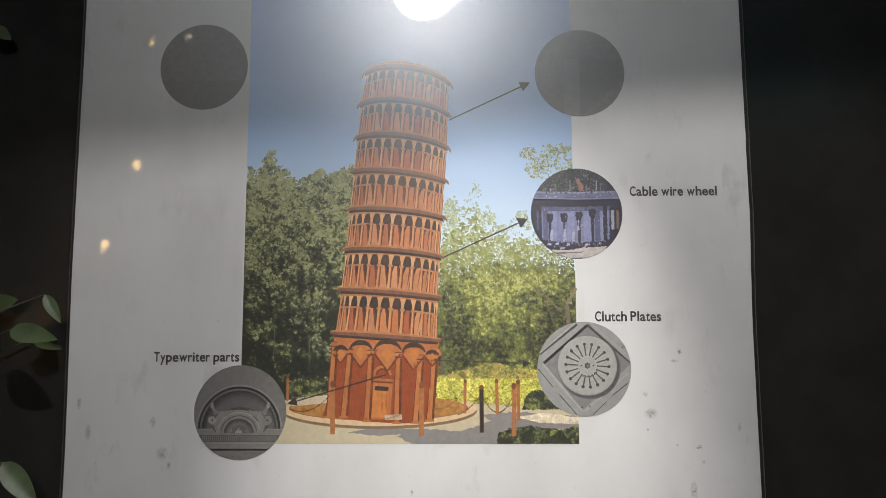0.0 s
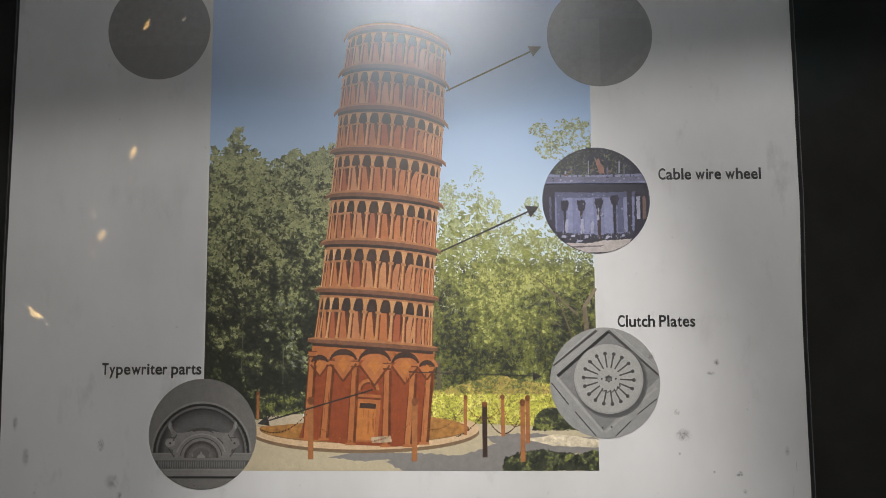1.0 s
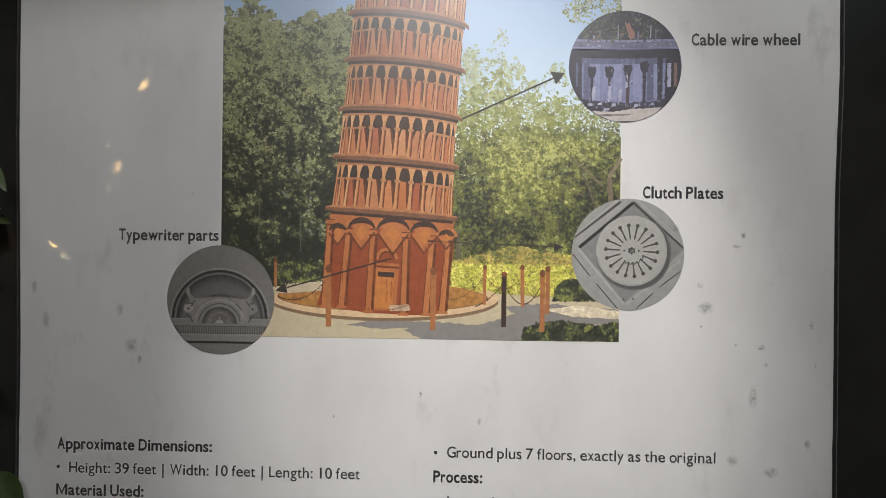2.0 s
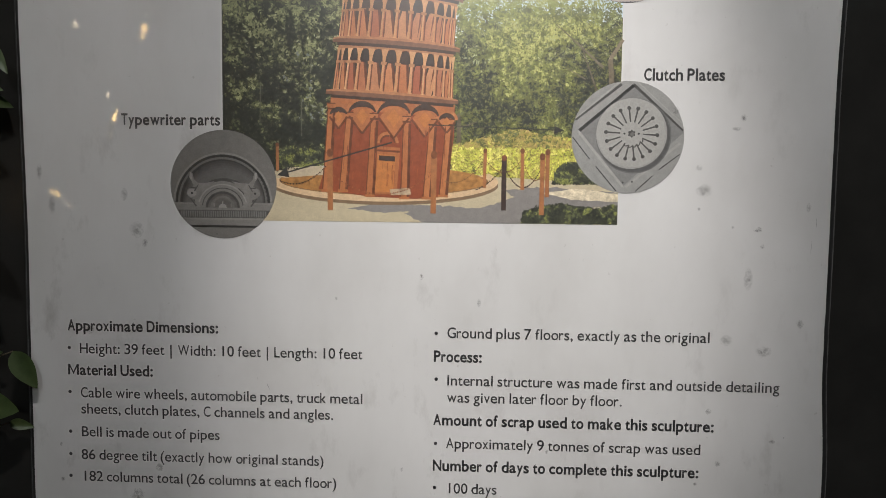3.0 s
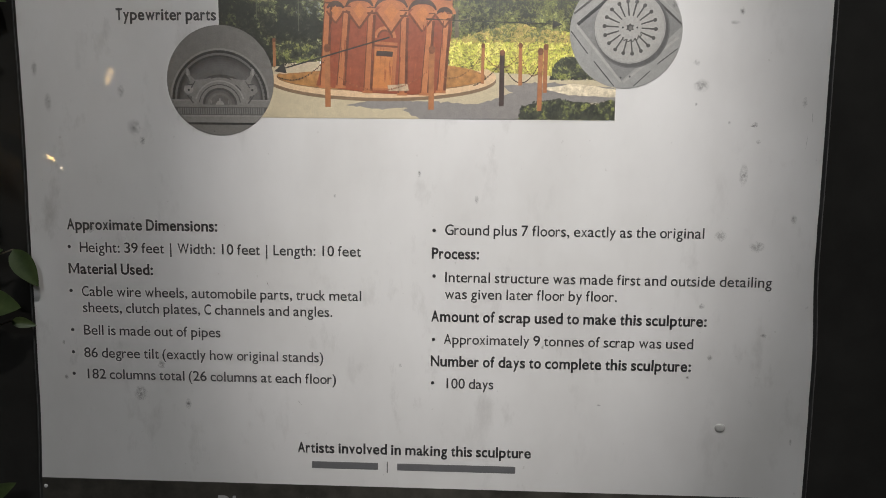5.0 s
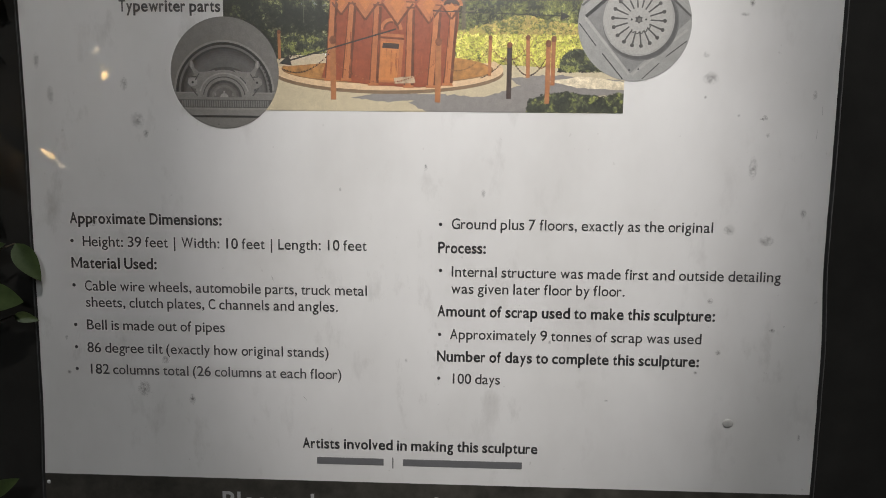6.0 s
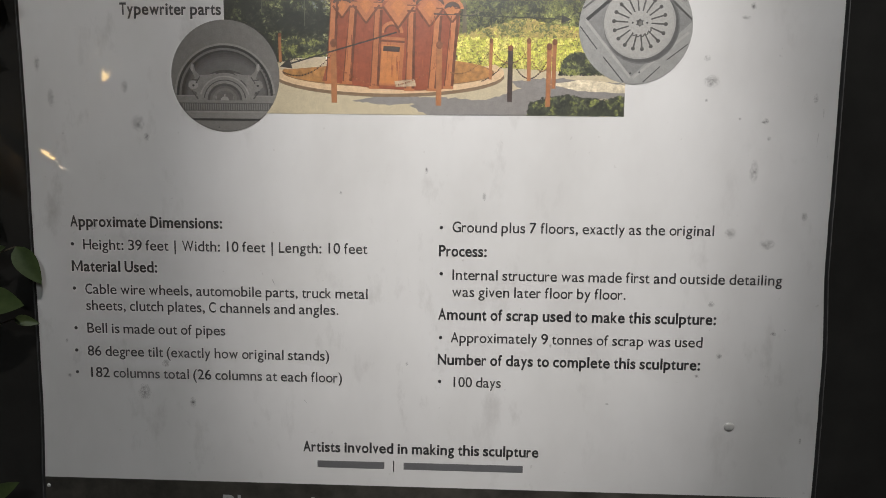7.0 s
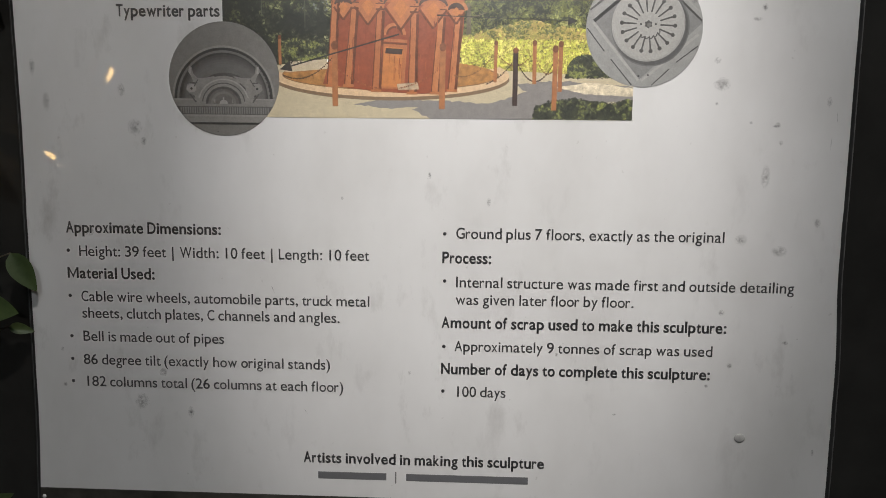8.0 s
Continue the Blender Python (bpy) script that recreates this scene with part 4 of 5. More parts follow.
blob("floor_clutter", 22.3, [(-50, -35), (-30, -38), (0, -40), (30, -38), (50, -34), (42, -45), (20, -47), (0, -48.5), (-24, -49.5), (-40, -45)], BLACK_BLUE, 7, 2.0)
blob("pale_floor", 22.35, [(-36, -49), (-10, -49.5), (6, -46.5), (28, -45.5), (40, -44), (34, -52), (14, -60), (-14, -60)], printed("print_pale_floor", (170, 162, 158), mottle=0.4), 8, 1.2)
blob("floor_line", 22.45, [(-30, -52.5), (4, -52), (12, -50.5), (4, -53.5), (-24, -54.5)], printed("print_floor_line", (108, 100, 102)), 9, 0.7)
for i, (u, top, low, w, m) in enumerate(((-36, -6, -40, 2.6, BLACK_BLUE), (-17, -6, -22, 2.2, BROWN_DARK), (3, -4, -46, 3.8, BROWN_DARK), (21, 0, -40, 3.0, BLACK_BLUE), (38, 13, -42, 5.0, BLACK_BLUE))):
    blob("short_column", 22.7, [(u - w / 2, low), (u + w / 2, low), (u + w * 0.6, top), (u - w * 0.6, top)], m, 40 + i, 0.9)
    if u < 30:
        blob("capital", 22.8, [(u - 3, top - 6), (u + 3, top - 6), (u + 5.5, top + 2), (u + 4, top + 6), (u - 4, top + 6), (u - 5, top + 1)], BLACK_BLUE, 50 + i, 1.5)
for i, (u, v, a, b) in enumerate(((-34, -30, 2.4, 8), (-16.5, -30, 2.6, 9), (-5, -31, 2.2, 7), (2, -16, 1.4, 8), (-38, -42, 3, 1.6), (-27, -41, 2.5, 1.4), (-12, -42, 3, 2), (12, -43, 3.4, 1.5), (-20, -47, 4, 1.2), (30, -41, 2, 1.5))):
    blob("sun_patch", 22.9, [(u - a, v - b), (u + a * 0.7, v - b * 0.8), (u + a, v + b), (u - a * 0.5, v + b * 0.9)], BLUE_WHITE, 60 + i, 1.8)
blob("upper_gloom", 22.0, [(-58, 20), (58, 20), (48, 40), (28, 56), (0, 61), (-28, 56), (-48, 40)], NAVY, 12, 0.8)
blob("wheel_rim", 23.1, bowed(19.5, 28.5, -1.5), RIM_BLUE, 13, 0.7)
blob("rim_edge", 23.2, bowed(18.6, 20.6, -1.5), BLUE_PALE, 14, 0.5)
blob("rim_top", 23.2, bowed(27, 29.4, -1.5), BLUE_PALE, 15, 0.9)
rng = random.Random(5)
for i in range(26):
    u, v = rng.uniform(-50, 50), rng.uniform(20.5, 27.5)
    blob("rim_rivet", 23.3, slab(u, u + rng.uniform(0.8, 3.0), v, v + rng.uniform(0.8, 2.0)), (BLACK_BLUE, BLUE_WHITE)[i % 2], 70 + i, 0.7)
for i, u in enumerate((-40, -34, -27, -13, -8, 14, 21, 27, 33, 40)):
    f = Flat(X, Z, 23.4)
    f.line((u, 27), (u + rng.uniform(-1, 1), 27 + rng.uniform(9, 22) * math.sqrt(max(0.1, 1 - (u / 52) ** 2))), rng.uniform(1.0, 2.2))
    f.done("rim_post", (BLACK_BLUE, BLUE_WHITE, RIM_BLUE)[i % 3], pic)
blob("rust_mark", 23.6, [(0, 45), (4, 49), (7, 42), (10, 38), (10, 31), (4, 31), (3, 37)], printed("print_pale_rust", (140, 102, 90), mottle=0.4), 16, 0.9)
for i, (u, v) in enumerate(((-29, 33), (-34, 29), (-4, 35), (16, 33))):
    blob("rust_mark", 23.5, slab(u - 2.5, u + 2.5, v - 1.2, v + 1.6), RUSTY, 80 + i, 1.2)
leaves = Flat(X, Z, 23.45)
for i in range(520):
    u, v = rng.uniform(-52, 40), rng.uniform(29, 60)
    if math.hypot(u, v) < RAD - 2 and (u < -8 or rng.random() < 0.45):
        a, k = rng.uniform(0, 3.14), rng.uniform(0.7, 2.0)
        leaves.line((u - k * math.cos(a), v - k * math.sin(a)), (u + k * math.cos(a), v + k * math.sin(a)), k * 0.9, k * 0.3)
tagged(leaves.done("foliage", printed("print_dusky_leaf", (62, 68, 50), (104, 112, 76), (46, 46, 52), (128, 134, 104)), pic), kind="stuff")
specks = Flat(X, Z, 22.95)
for i in range(120):
    u, v = rng.uniform(-46, 46), rng.choice((rng.uniform(-46, -36), rng.uniform(-46, -30), rng.uniform(-36, 8)))
    if math.hypot(u, v) < RAD - 7:
        specks.line((u, v), (u + rng.uniform(-1.2, 1.2), v + rng.uniform(-3, 3)), rng.uniform(0.5, 1.5))
tagged(specks.done("fleck", printed("print_fleck", (78, 80, 102), (150, 152, 170), (58, 56, 66), (120, 124, 150)), pic), kind="stuff")

# clutch plate
X, Z = 0.2052, 1.5238
pic = inset(X, Z, printed("print_grey_field", (134, 134, 131), mottle=0.25), "round grey picture of a slotted clutch plate in a diamond")
def clip_line(name, a, b, w, mat, lift):
    f = Flat(X, Z, lift)
    f.line(a, b, w)
    f.verts = [(X + p[0] / 1000, q[1], Z + p[1] / 1000) for q in f.verts for p in cut([((q[0] - X) * 1000, (q[2] - Z) * 1000)])]
    f.done(name, mat, pic)


RECESS = printed("print_grey_recess", (114, 114, 112), mottle=0.25)
PLATE = printed("print_grey_plate", (148, 147, 143), mottle=0.18)
FACE = printed("print_grey_face", (138, 137, 134), mottle=0.2)
f = Flat(X, Z, 21.9); f.poly(cut([(-53, 8), (5, 59), (62, 6), (-3, -53)])); f.done("diamond_recess", RECESS, pic)
clip_line("outer_groove", (-58, 19), (-8, 58), 3.0, GREY[3], 22.0)
clip_line("groove_light", (-60, 22), (-12, 59), 1.6, PLATE, 22.0)
clip_line("frame_side", (-56, 13), (0, 59), 5.0, FACE, 22.0)
clip_line("recess_shade", (-53, 7.2), (5, 56.5), 3.6, GREY[4], 22.1)
clip_line("recess_shade", (5, 57.5), (61, 8), 3.4, GREY[3], 22.1)
clip_line("frame_light", (10, 60), (60, 16), 2.0, PLATE, 22.1)
clip_line("frame_light", (-54, 6), (-4, -54), 2.6, PLATE, 22.1)
clip_line("frame_side", (-1, -54.5), (57, -6), 2.6, PLATE, 22.1)
for a, b in (((-60, 0), (-41, -24)), ((-34, -32), (-11, -59)), ((10, -59), (28, -42)), ((35, -35), (57, -18))):
    clip_line("joint", a, b, 1.1, GREY[4], 22.2)
for r, tone in ((41.0, 92), (39.6, 76)):
    f = Flat(X, Z, 22.15 + (41 - r) * 0.05)
    f.disc((6.4, 1.6), r, n=48)
    f.done("plate_shadow", printed("print_plate_shadow", (tone, tone, tone - 1), mottle=0.2), pic)
f = Flat(X, Z, 22.35); f.disc((4.2, 4.2), 38.6, n=56); f.done("clutch_plate", PLATE, pic)
f = Flat(X, Z, 22.4)
f.arc((4.2, 4.2), 36.9, 38.4, 190, 380, 30)
f.done("plate_edge", FACE, pic)
for i in range(18):
    a = radians(-3 + i * 20)
    ca, sa = math.cos(a), math.sin(a)
    p, q = (4.2 + 12.5 * ca, 4.2 + 12.5 * sa), (4.2 + 27.6 * ca, 4.2 + 27.6 * sa)
    f = Flat(X, Z, 22.5)
    f.line(p, (q[0] - ca, q[1] - sa), 1.5, 1.8)
    f.disc((q[0] + 0.4 * ca, q[1] + 0.4 * sa), 2.15, n=14)
    f.done("plate_slot", GREY[3], pic)
for i in range(5):
    a = radians(-127 + i * 20 + 10)
    f = Flat(X, Z, 22.5)
    f.arc((4.2 + 13.0 * math.cos(a), 4.2 + 13.0 * math.sin(a)), 1.4, 2.6, math.degrees(a) - 90, math.degrees(a) + 90, 8)
    f.done("slot_loop", GREY[3], pic)
f = Flat(X, Z, 22.5)
f.poly([(4.2 + (4.6 if i % 2 else 3.2) * math.cos(radians(30 * i)), 4.2 + (4.6 if i % 2 else 3.2) * math.sin(radians(30 * i))) for i in range(12)])
f.done("hub_hole", GREY[3], pic)
f = Flat(X, Z, 22.6); f.disc((4.8, 3.6), 2.2, n=12); f.done("hub_inside", GREY[2], pic)
for u, v in ((-3.6, 4.2), (12.0, 4.2), (-4, -49.5), (6, -48.5)):
    f = Flat(X, Z, 22.6); f.disc((u, v), 1.1, n=8); f.done("small_hole", GREY[4], pic)

# two upper pictures; their greys are paled to imitate the film's sheen
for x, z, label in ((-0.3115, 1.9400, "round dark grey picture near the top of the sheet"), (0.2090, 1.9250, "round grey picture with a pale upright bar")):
    pic = inset(x, z, printed("print_sheen_paled_grey", (106, 105, 102), mottle=0.4), label)
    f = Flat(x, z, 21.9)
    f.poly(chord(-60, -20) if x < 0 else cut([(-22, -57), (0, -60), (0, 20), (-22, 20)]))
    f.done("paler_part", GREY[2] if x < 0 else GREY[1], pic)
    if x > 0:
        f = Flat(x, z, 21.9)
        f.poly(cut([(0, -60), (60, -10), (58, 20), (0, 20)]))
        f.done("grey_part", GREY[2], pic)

# ---- dirt on the sheet ----
GRIME = stain_material("grey_grime", (0.22, 0.215, 0.21), 0.6)
FAINT = stain_material("faint_grime", (0.28, 0.275, 0.265), 0.5)


def blot(x, z, rx, rz, seed, mat=None, name="stain"):
    f = Flat(x, z, 26)
    pts = []
    for i in range(28):
        a = radians(i * 360 / 28)
        k = 1 + 0.45 * noise.noise((1.6 * math.cos(a), 1.6 * math.sin(a), seed))
        pts.append((rx * k * math.cos(a), rz * k * math.sin(a)))
    f.poly(pts)
    on_board(f.done(name, mat or GRIME, None))


for i, (x, z, rx, rz, m) in enumerate([(0.2920, 1.4660, 11.0, 7.1, 1),
                                    (0.2850, 1.4460, 2.0, 2.5, 1),
                                    (0.3230, 1.5340, 6.0, 3.0, 1),
                                    (0.3490, 1.4230, 5.0, 1.9, 1),
                                    (0.2840, 1.4910, 4.0, 3.4, 0),
                                    (-0.0210, 1.3670, 2.0, 2.7, 1),
                                    (0.0440, 1.3370, 3.0, 5.3, 1),
                                    (0.3230, 1.4260, 2.0, 2.0, 1),
                                    (-0.2960, 1.0900, 4.0, 9.3, 1),
                                    (-0.3490, 1.4150, 9.0, 10.3, 0),
                                    (-0.3630, 1.4560, 5.0, 8.8, 0),
                                    (-0.3400, 1.4000, 4.0, 5.3, 1),
                                    (0.3510, 1.4240, 4.0, 4.0, 1),
                                    (0.3300, 1.5450, 4.0, 5.1, 1),
                                    (0.3750, 1.1860, 4.0, 2.7, 1),
                                    (0.3880, 1.1910, 1.0, 1.0, 1),
                                    (0.4140, 1.0600, 2.0, 4.5, 1),
                                    (-0.4490, 1.4430, 6.0, 13.3, 0),
                                    (-0.4630, 1.4800, 4.0, 10.7, 0),
                                    (0.3420, 1.3690, 6.0, 12.0, 0),
                                    (0.3620, 1.2880, 9.0, 7.7, 0),
                                    (0.3040, 1.2190, 4.0, 4.0, 0),
                                    (0.3160, 1.1590, 4.0, 3.4, 1),
                                    (0.2920, 1.1350, 3.0, 2.5, 1),
                                    (0.1240, 1.1670, 2.0, 2.7, 1),
                                    (0.1910, 1.0990, 3.0, 1.5, 0),
                                    (-0.1180, 1.3400, 2.0, 2.7, 0),
                                    (-0.0210, 1.3650, 3.0, 3.0, 1),
                                    (-0.0420, 1.1420, 2.0, 2.7, 1),
                                    (-0.4070, 1.2990, 6.0, 6.0, 0),
                                    (-0.3530, 1.1010, 9.0, 10.5, 0),
                                    (-0.4450, 1.1610, 2.0, 3.5, 1),
                                    (0.4030, 1.4490, 3.0, 6.0, 0),
                                    (0.3210, 1.3000, 8.0, 6.7, 0),
                                    (0.4000, 1.3200, 4.0, 5.3, 0),
                                    (-0.3270, 1.1360, 6.0, 6.0, 0),
                                    (-0.4440, 1.1190, 3.0, 3.0, 1),
                                    (0.3560, 1.4060, 3.0, 3.0, 0),
                                    (0.2570, 1.5530, 5.0, 5.0, 0)]):
    blot(x, z, rx, rz, i * 3.7, GRIME if m else FAINT)
# a raised bubble in the film
bm = bmesh.new()
bmesh.ops.create_uvsphere(bm, u_segments=18, v_segments=10, radius=0.0062, matrix=Matrix.Translation((0.3325, 0.0, 1.0752)) @ Matrix.Diagonal((1, 0.25, 0.85, 1)))
on_board(part("bubble", bm, plain("grey_bubble", (0.3, 0.3, 0.29), (0.5, 0.5, 0.48), 60, 0.4), label="small grey bubble in the film", smooth=True))
for i, (x, z, dx, dz) in enumerate(((-0.2, 1.242, 6, -14), (0.427 - 0.018, 1.415, -2, -22), (0.412, 1.44, 1, -16), (-0.165, 1.098, 8, -10), (-0.35, 1.415, 5, 4))):
    f = Flat(x, z, 26)
    f.line((0, 0), (dx, dz), 0.9, 0.3)
    on_board(f.done("scratch", FAINT, None))

# ---- the shrub beside the board ----
LEAF = plain("glossy_green_leaf", (0.026, 0.042, 0.014), (0.062, 0.088, 0.032), 45.0, 0.32, bump=0.05)
# a paler green for three of the leaves
LEAF_PALE = plain("pale_leaf", (0.05, 0.075, 0.035), (0.095, 0.125, 0.06), 45.0, 0.4)
TWIG = plain("brown_twig", (0.05, 0.04, 0.025), (0.1, 0.08, 0.05), 60.0, 0.7)
shrub = thing("shrub", -0.72, -0.02, 0.0, "dark green shrub with glossy leaves beside the board", "shrub")
shrub_at = Matrix.Translation((0.72, 0.02, 0.0))


def on_shrub(ob):
    ob.parent, ob.matrix_parent_inverse = shrub, shrub_at
    return ob


def leaf(base, tip, width, facing, mat, fold=0.22, bend=0.04):
    """A pointed leaf from base to tip, folded along its rib and bent back."""
    base, tip = Vector(base), Vector(tip)
    along = tip - base
    n = Vector(facing).normalized()
    side = along.cross(n).normalized()
    n = side.cross(along).normalized()
    length, steps = along.length, 10
    verts, faces = [], []
    for i in range(steps + 1):
        f = i / steps
        w = width * (math.sin(math.pi * min(1, f ** 0.8)) ** 0.8) * (1 - 0.25 * f) + 0.0004
        mid = base + along * f + n * (-bend * length * f * f)
        for s in (-1, -0.5, 0, 0.5, 1):
            verts.append(mid + side * (s * w / 2) + n * (fold * abs(s) * w / 2))
    for i in range(steps):
        for j in range(4):
            a = i * 5 + j
            faces.append((a, a + 1, a + 6, a + 5))
    return on_shrub(link_mesh("leaf", verts, faces, mat, smooth=True))


for base, tip, width, mat in (
    ((-0.4915, -0.013, 1.2735), (-0.465, -0.012, 1.2300), 0.0270, LEAF),
    ((-0.530, -0.020, 1.213), (-0.476, -0.030, 1.209), 0.0360, LEAF),
    ((-0.540, -0.020, 0.971), (-0.495, -0.030, 0.997), 0.0207, LEAF),
    ((-0.499, -0.030, 1.623), (-0.476, -0.030, 1.586), 0.0165, LEAF_PALE),
    ((-0.542, -0.030, 1.577), (-0.469, -0.050, 1.566), 0.0296, LEAF_PALE),
    ((-0.541, -0.030, 1.410), (-0.487, -0.040, 1.359), 0.0307, LEAF_PALE),
    ((-0.585, -0.012, 1.606), (-0.548, -0.010, 1.618), 0.0304, LEAF),
    ((-0.522, -0.012, 1.565), (-0.483, -0.012, 1.552), 0.0182, LEAF),
    ((-0.608, -0.012, 1.995), (-0.579, -0.012, 1.978), 0.0240, LEAF),
    ((-0.538, 0.000, 1.262), (-0.500, -0.020, 1.274), 0.0150, LEAF),
    ((-0.502, -0.008, 1.188), (-0.474, -0.006, 1.182), 0.0140, LEAF),
):
    leaf(base, tip, width, (0.2, -1, 0.35), mat)
    bm = bmesh.new()
    b = Vector(base)
    tube(bm, b, b + Vector((-0.05, -0.005, -0.02)), 0.0008, 0.0012, 6)
    tube(bm, b + Vector((-0.05, -0.005, -0.02)), b + Vector((-0.2, -0.05, -0.12)), 0.0012, 0.002, 6)
    on_shrub(part("petiole", bm, TWIG))
rng = random.Random(9)
for i in range(60):
    z = rng.uniform(0.7, 1.9)
    x = -0.74 - abs(rng.gauss(0, 0.09))
    y = rng.uniform(-0.2, -0.04)
    d = Vector((rng.uniform(-0.8, 0.8), rng.uniform(-0.6, 0.1), rng.uniform(-0.9, 0.5))).normalized() * rng.uniform(0.035, 0.06)
    leaf((x, y, z), (x + d.x, y + d.y, z + d.z), rng.uniform(0.018, 0.03), (rng.uniform(-0.5, 0.5), -1, 0.5), LEAF)
for i in range(4):
    bm = bmesh.new()
    p = Vector((-0.84 + 0.05 * i, -0.11 + 0.03 * (i % 2), 0))
    for j in range(5):
        q = p + Vector((rng.uniform(-0.02, 0.02), rng.uniform(-0.015, 0.015), 0.36))
        tube(bm, p, q, 0.008 - j * 0.001, 0.007 - j * 0.001, 8)
        p = q
    on_shrub(part("stem", bm, TWIG))

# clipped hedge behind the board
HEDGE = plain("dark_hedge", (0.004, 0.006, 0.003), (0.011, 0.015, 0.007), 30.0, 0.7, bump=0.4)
bm = bmesh.new()
bmesh.ops.create_grid(bm, x_segments=120, y_segments=60, size=1, matrix=Matrix.Translation((0, 0.72, 1.5)) @ Matrix.Rotation(radians(90), 4, "X") @ Matrix.Diagonal((3.2, 1.5, 1, 1)))
for v in bm.verts:
    v.co.y += 0.10 * noise.noise(v.co * 5) + 0.05 * noise.noise(v.co * 16)
back = bmesh.ops.extrude_face_region(bm, geom=bm.faces[:])["geom"]
for v in back:
    if isinstance(v, bmesh.types.BMVert):
        v.co.y = 1.6
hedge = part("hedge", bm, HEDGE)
tagged(hedge, "dark clipped hedge behind the board", "hedge", kind="stuff")
verts, faces = [], []
for i in range(5000):
    x, z = rng.uniform(-2.2, 2.2), rng.uniform(0.05, 2.9)
    y = 0.70 + 0.10 * noise.noise((x * 5, 3.6, z * 5)) - rng.uniform(0.0, 0.05)
    d = Vector((rng.uniform(-1, 1), rng.uniform(-0.6, 0.2), rng.uniform(-1, 0.6))).normalized()
    s = d.cross(Vector((0, -1, 0.3))).normalized() * 0.011
    p, k, n = Vector((x, y, z)), len(verts), rng.uniform(0.03, 0.05)
    verts += [p, p + d * n * 0.45 + s, p + d * n, p + d * n * 0.45 - s]
    faces.append((k, k + 1, k + 2, k + 3))
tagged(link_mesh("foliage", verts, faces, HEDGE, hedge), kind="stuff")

# ---- the park behind the visitor ----
# unseen floodlight on a mast, added to light the board; its visor shades the top
flood_at = Vector((0.16, -1.1, 3.3))
flood = thing("floodlight", 1.9, -1.3, 0, "unseen dark steel mast with a floodlight added to light the board", "floodlight")
flood_in = Matrix.Translation((-1.9, 1.3, 0))


def on_flood(ob):
    ob.parent, ob.matrix_parent_inverse = flood, flood_in
    return ob


bm = bmesh.new()
tube(bm, (1.9, -1.3, 0), (1.9, -1.3, 3.6), 0.04, 0.032, 16)
on_flood(part("mast", bm, STEEL))
bm = bmesh.new()
tube(bm, (1.9, -1.3, 3.42), (0.16, -1.16, 3.42), 0.02, 0.02, 12)
on_flood(part("arm", bm, STEEL))
aim = Vector((0.07, 0.0, 1.34))
facing = (aim - flood_at).to_track_quat("-Z", "Y").to_matrix().to_4x4()
frame_at = Matrix.Translation(flood_at) @ facing
bm = bmesh.new()
box(bm, -0.11, 0.11, -0.085, 0.085, 0.012, 0.10, 0.01)
bm.transform(frame_at)
on_flood(part("housing", bm, STEEL))
bm = bmesh.new()
box(bm, -0.02, 0.02, -0.02, 0.02, 0.002, 0.009)
bm.transform(frame_at)
on_flood(part("emitter", bm, plain("lamp_reflector", (0.6, 0.6, 0.6), (0.75, 0.75, 0.75), 30, 0.3)))
# a narrow and a wide beam from the one emitter
for name, power, cone, at, squash in (("narrow_beam", SPOT_POWER, SPOT_CONE, (0.06, 0.0, 1.40), 0.80), ("wide_beam", WIDE_POWER, WIDE_CONE, (0.14, 0.0, 1.34), 1.0)):
    lamp = bpy.data.lights.new(name, "SPOT")
    lamp.spot_size, lamp.spot_blend, lamp.shadow_soft_size = radians(cone), 1.0, 0.008
    lamp.energy, lamp.color = power, (1.0, 0.962, 0.93)
    lit = new(name, lamp)
    turn = (Vector(at) - flood_at).to_track_quat("-Z", "Y").to_matrix().to_4x4()
    lit.matrix_world = Matrix.Translation(flood_at) @ turn @ Matrix.Diagonal((1.0, squash, 1.0, 1.0))
# visor plate, added out of view: its lip cuts the beam along a slanting line on the sheet
lo, hi = Vector((-0.48, 0, 1.825)), Vector((0.43, 0, 1.90))
a, b = flood_at + (lo - flood_at) * 0.2, flood_at + (hi - flood_at) * 0.2
side = (b - a).normalized()
a, b = a - side * 0.12, b + side * 0.12
link_mesh("visor", [a, b, b + Vector((0.0, -0.06, 0.35)), a + Vector((0.0, -0.06, 0.35)),
                    a + Vector((0, -0.004, 0.002)), b + Vector((0, -0.004, 0.002)), b + Vector((0, -0.064, 0.352)), a + Vector((0, -0.064, 0.352))],
          [(0, 1, 2, 3), (4, 7, 6, 5), (0, 4, 5, 1), (1, 5, 6, 2), (2, 6, 7, 3), (3, 7, 4, 0)], STEEL)
on_flood(bpy.data.objects["visor"])
for s in (-1, 1):
    bm = bmesh.new()
    tip = (a if s < 0 else b) + Vector((0, -0.02, 0.1))
    tube(bm, flood_at + Vector((s * 0.1, -0.01, 0.08)), tip, 0.005, 0.005, 8)
    on_flood(part("visor_stay", bm, STEEL))

# street lamp whose hanging globe shines back from the film
globe_at = Vector((-0.20, -4.0, 4.12))
street = thing("street_lamp", 0.95, -4.3, 0, "tall park lamp with a bright white hanging globe", "street lamp")
street_in = Matrix.Translation((-0.95, 4.3, 0))


def on_street(ob):
    ob.parent, ob.matrix_parent_inverse = street, street_in
    return ob


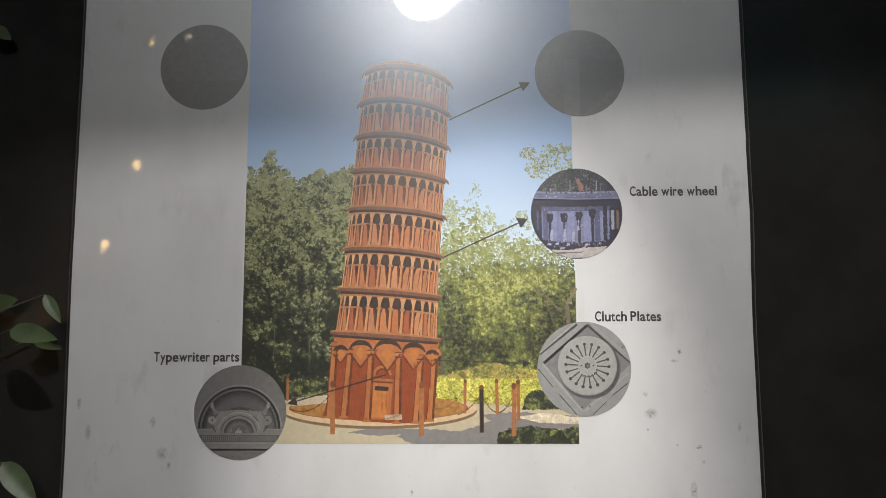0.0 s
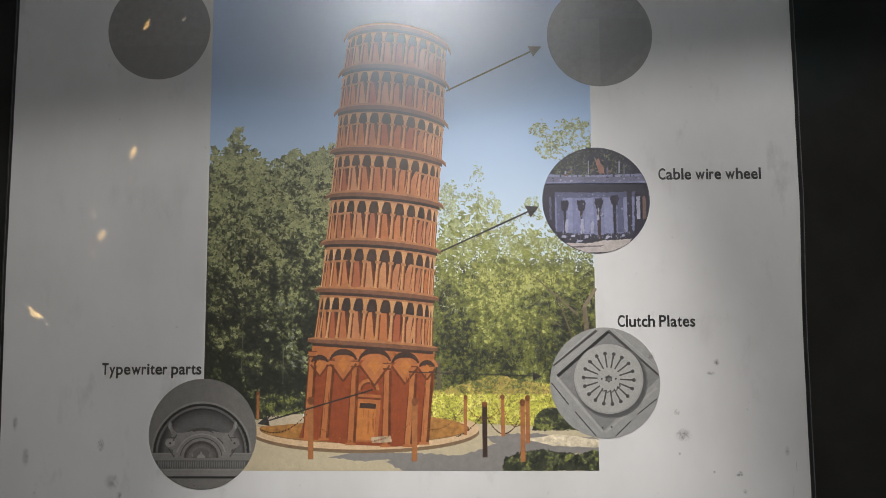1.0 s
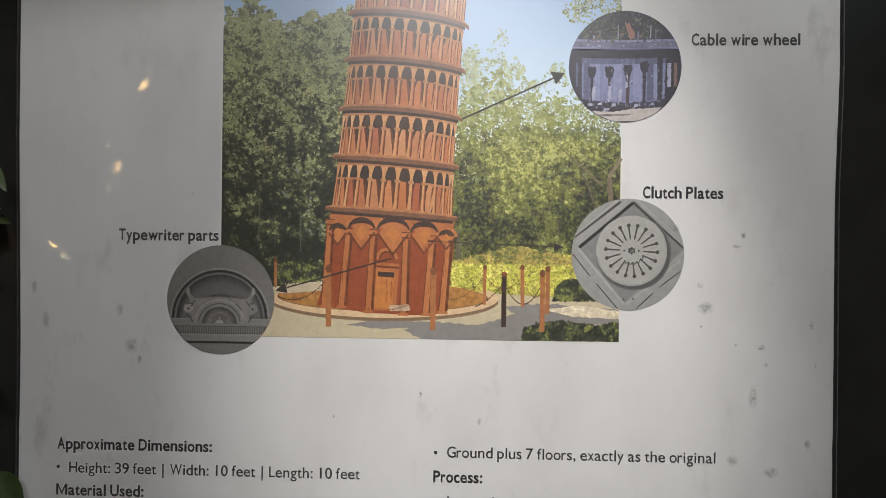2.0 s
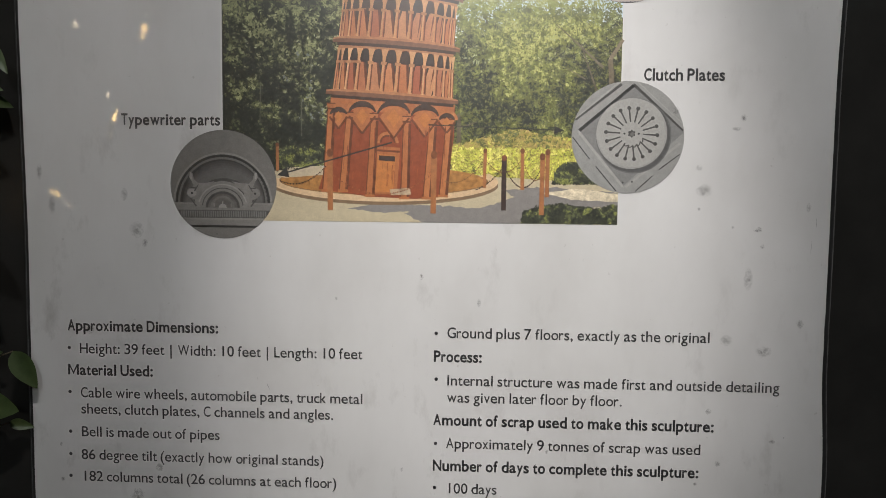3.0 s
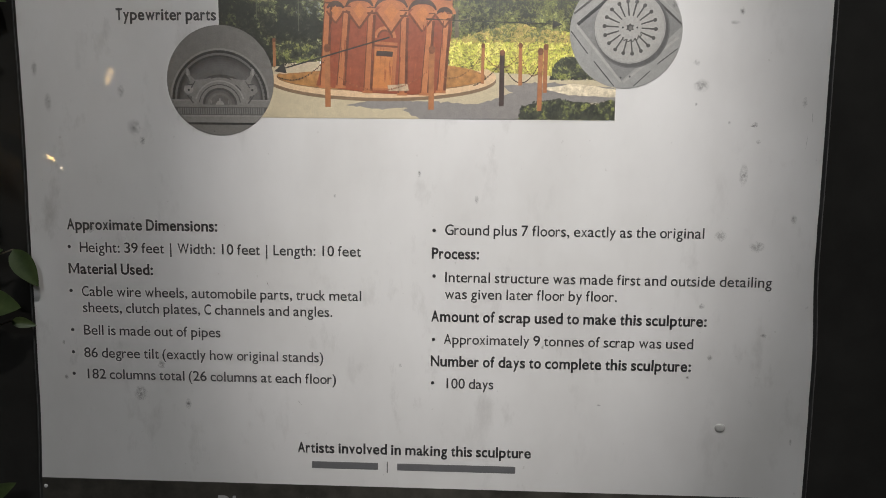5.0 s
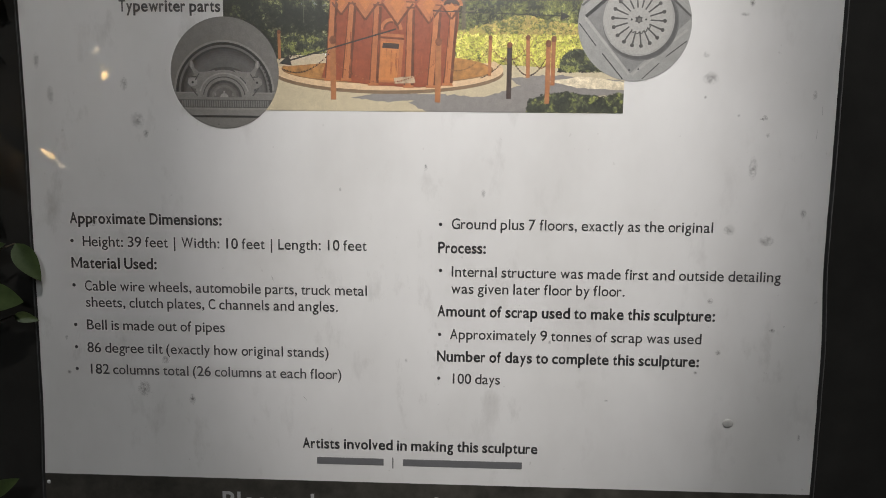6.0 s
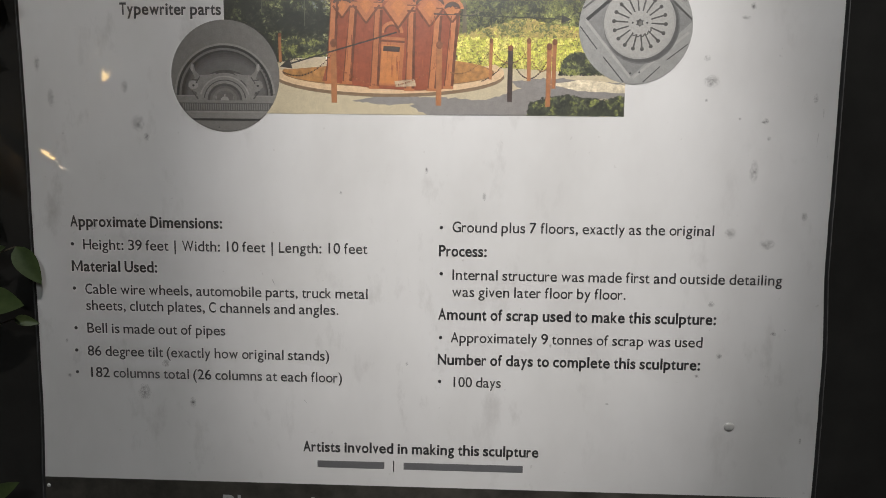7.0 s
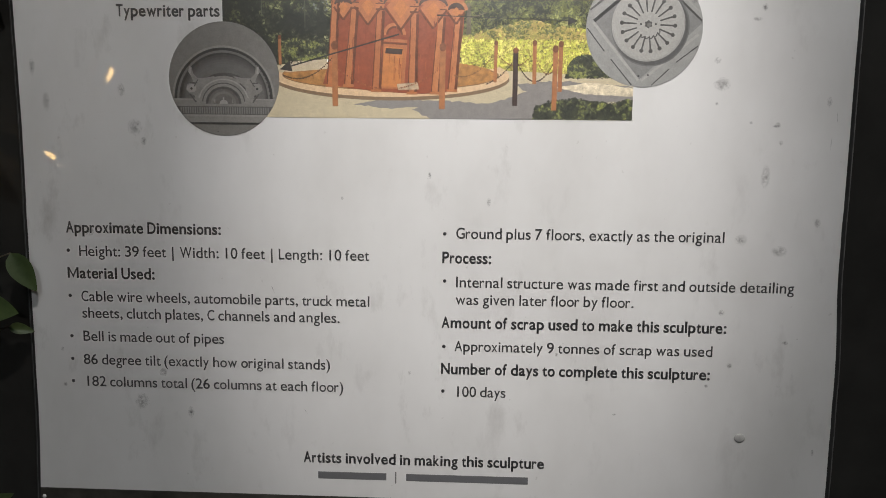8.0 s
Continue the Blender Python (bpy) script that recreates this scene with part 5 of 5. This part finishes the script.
bm = bmesh.new()
tube(bm, (0.95, -4.3, 0), (0.95, -4.3, 4.7), 0.06, 0.04, 16)
tube(bm, (0.95, -4.3, 0), (0.95, -4.3, 0.25), 0.11, 0.08, 16)
on_street(part("pole", bm, STEEL))
bm = bmesh.new()
tube(bm, (0.95, -4.3, 4.6), (-0.20, -4.0, 4.6), 0.025, 0.025, 12)
tube(bm, (-0.20, -4.0, 4.61), (-0.20, -4.0, 4.38), 0.015, 0.015, 10)
on_street(part("arm", bm, STEEL))
bm = bmesh.new()
bmesh.ops.create_uvsphere(bm, u_segments=24, v_segments=14, radius=0.24, matrix=Matrix.Translation(globe_at))
on_street(part("globe", bm, glowing("white_globe", (0.95, 0.97, 1.0), GLOBE_GLOW), smooth=True))
bm = bmesh.new()
tube(bm, globe_at + Vector((0, 0, 0.22)), globe_at + Vector((0, 0, 0.30)), 0.085, 0.03, 16)
on_street(part("collar", bm, STEEL))

# strings of small warm bulbs hung between two masts
strings = thing("string_lights", -6.6, -12.0, 0, "strings of small warm bulbs hanging between two masts", "string lights")
strings_in = Matrix.Translation((6.6, 12.0, 0))


def on_strings(ob):
    ob.parent, ob.matrix_parent_inverse = strings, strings_in
    return ob


for x in (-8.8, -4.9):
    bm = bmesh.new()
    tube(bm, (x, -12.05, 0), (x, -12.05, 8.3), 0.06, 0.04, 12)
    on_strings(part("mast", bm, STEEL))
bm = bmesh.new()
for i in range(12):
    q, w = i / 12, (i + 1) / 12
    sag = lambda s: 8.2 - 1.2 * s * (1 - s)
    tube(bm, (-8.8 + 3.9 * q, -12.05, sag(q)), (-8.8 + 3.9 * w, -12.05, sag(w)), 0.008, 0.008, 6)
on_strings(part("cable", bm, STEEL))
WARM = glowing("warm_bulb", (1.0, 0.62, 0.22), 30.0)
DIM = glowing("dim_bulb", (1.0, 0.8, 0.55), 13.0)
for x, z, size, bright in ((-6.07, 7.23, 1.0, 1), (-5.35, 7.3, 0.7, 0), (-5.76, 6.05, 0.8, 0), (-6.2, 4.95, 0.5, 0), (-6.28, 4.66, 1.2, 1), (-7.61, 4.76, 0.8, 0),
                           (-6.99, 3.47, 0.7, 0), (-6.83, 3.05, 1.2, 1), (-6.98, 2.66, 0.7, 0), (-8.05, 1.55, 1.3, 1), (-7.82, 1.33, 0.7, 0)):
    bm = bmesh.new()
    m = Matrix.Translation((x, -12.0, z)) @ Euler((0, radians(22 if x > -7.7 else -50), 0)).to_matrix().to_4x4() @ Matrix.Diagonal((0.032 * size, 0.032 * size, 0.12 * size, 1))
    bmesh.ops.create_uvsphere(bm, u_segments=12, v_segments=8, radius=1, matrix=m)
    bulb = on_strings(part("bulb", bm, WARM if bright else DIM, smooth=True))
    bm = bmesh.new()
    tube(bm, (x, -12.03, z + 0.1), (x, -12.05, 8.2 - 1.2 * ((x + 8.8) / 3.9) * (1 - (x + 8.8) / 3.9)), 0.006, 0.006, 6)
    on_strings(part("wire", bm, STEEL))

# dim teal-lit pavilion far behind
pav = thing("pavilion", 8.0, -13.0, 0, "dark park pavilion with a few teal-lit panes", "pavilion")
pav_in = Matrix.Translation((-8.0, 13.0, 0))
bm = bmesh.new()
box(bm, 5.2, 11.0, -15.0, -13.0, 0, 8.6, 0.03)
o = part("wall", bm, plain("dark_render", (0.04, 0.042, 0.04), (0.07, 0.07, 0.068), 2.0, 0.8)); o.parent, o.matrix_parent_inverse = pav, pav_in
bm = bmesh.new()
box(bm, 5.0, 11.2, -15.2, -12.8, 8.6, 8.8, 0.02)
o = part("roof", bm, STEEL); o.parent, o.matrix_parent_inverse = pav, pav_in
TEAL = glowing("teal_pane", (0.25, 0.62, 0.62), 1.1)
for x, z, w, h in ((6.25, 6.35, 0.45, 0.55), (6.9, 6.35, 0.2, 0.5), (6.3, 8.0, 0.5, 0.3), (7.3, 8.0, 0.3, 0.3), (7.6, 6.3, 0.5, 0.5)):
    bm = bmesh.new()
    box(bm, x - w / 2, x + w / 2, -12.99, -12.96, z - h / 2, z + h / 2, 0.004)
    o = part("pane", bm, TEAL); o.parent, o.matrix_parent_inverse = pav, pav_in
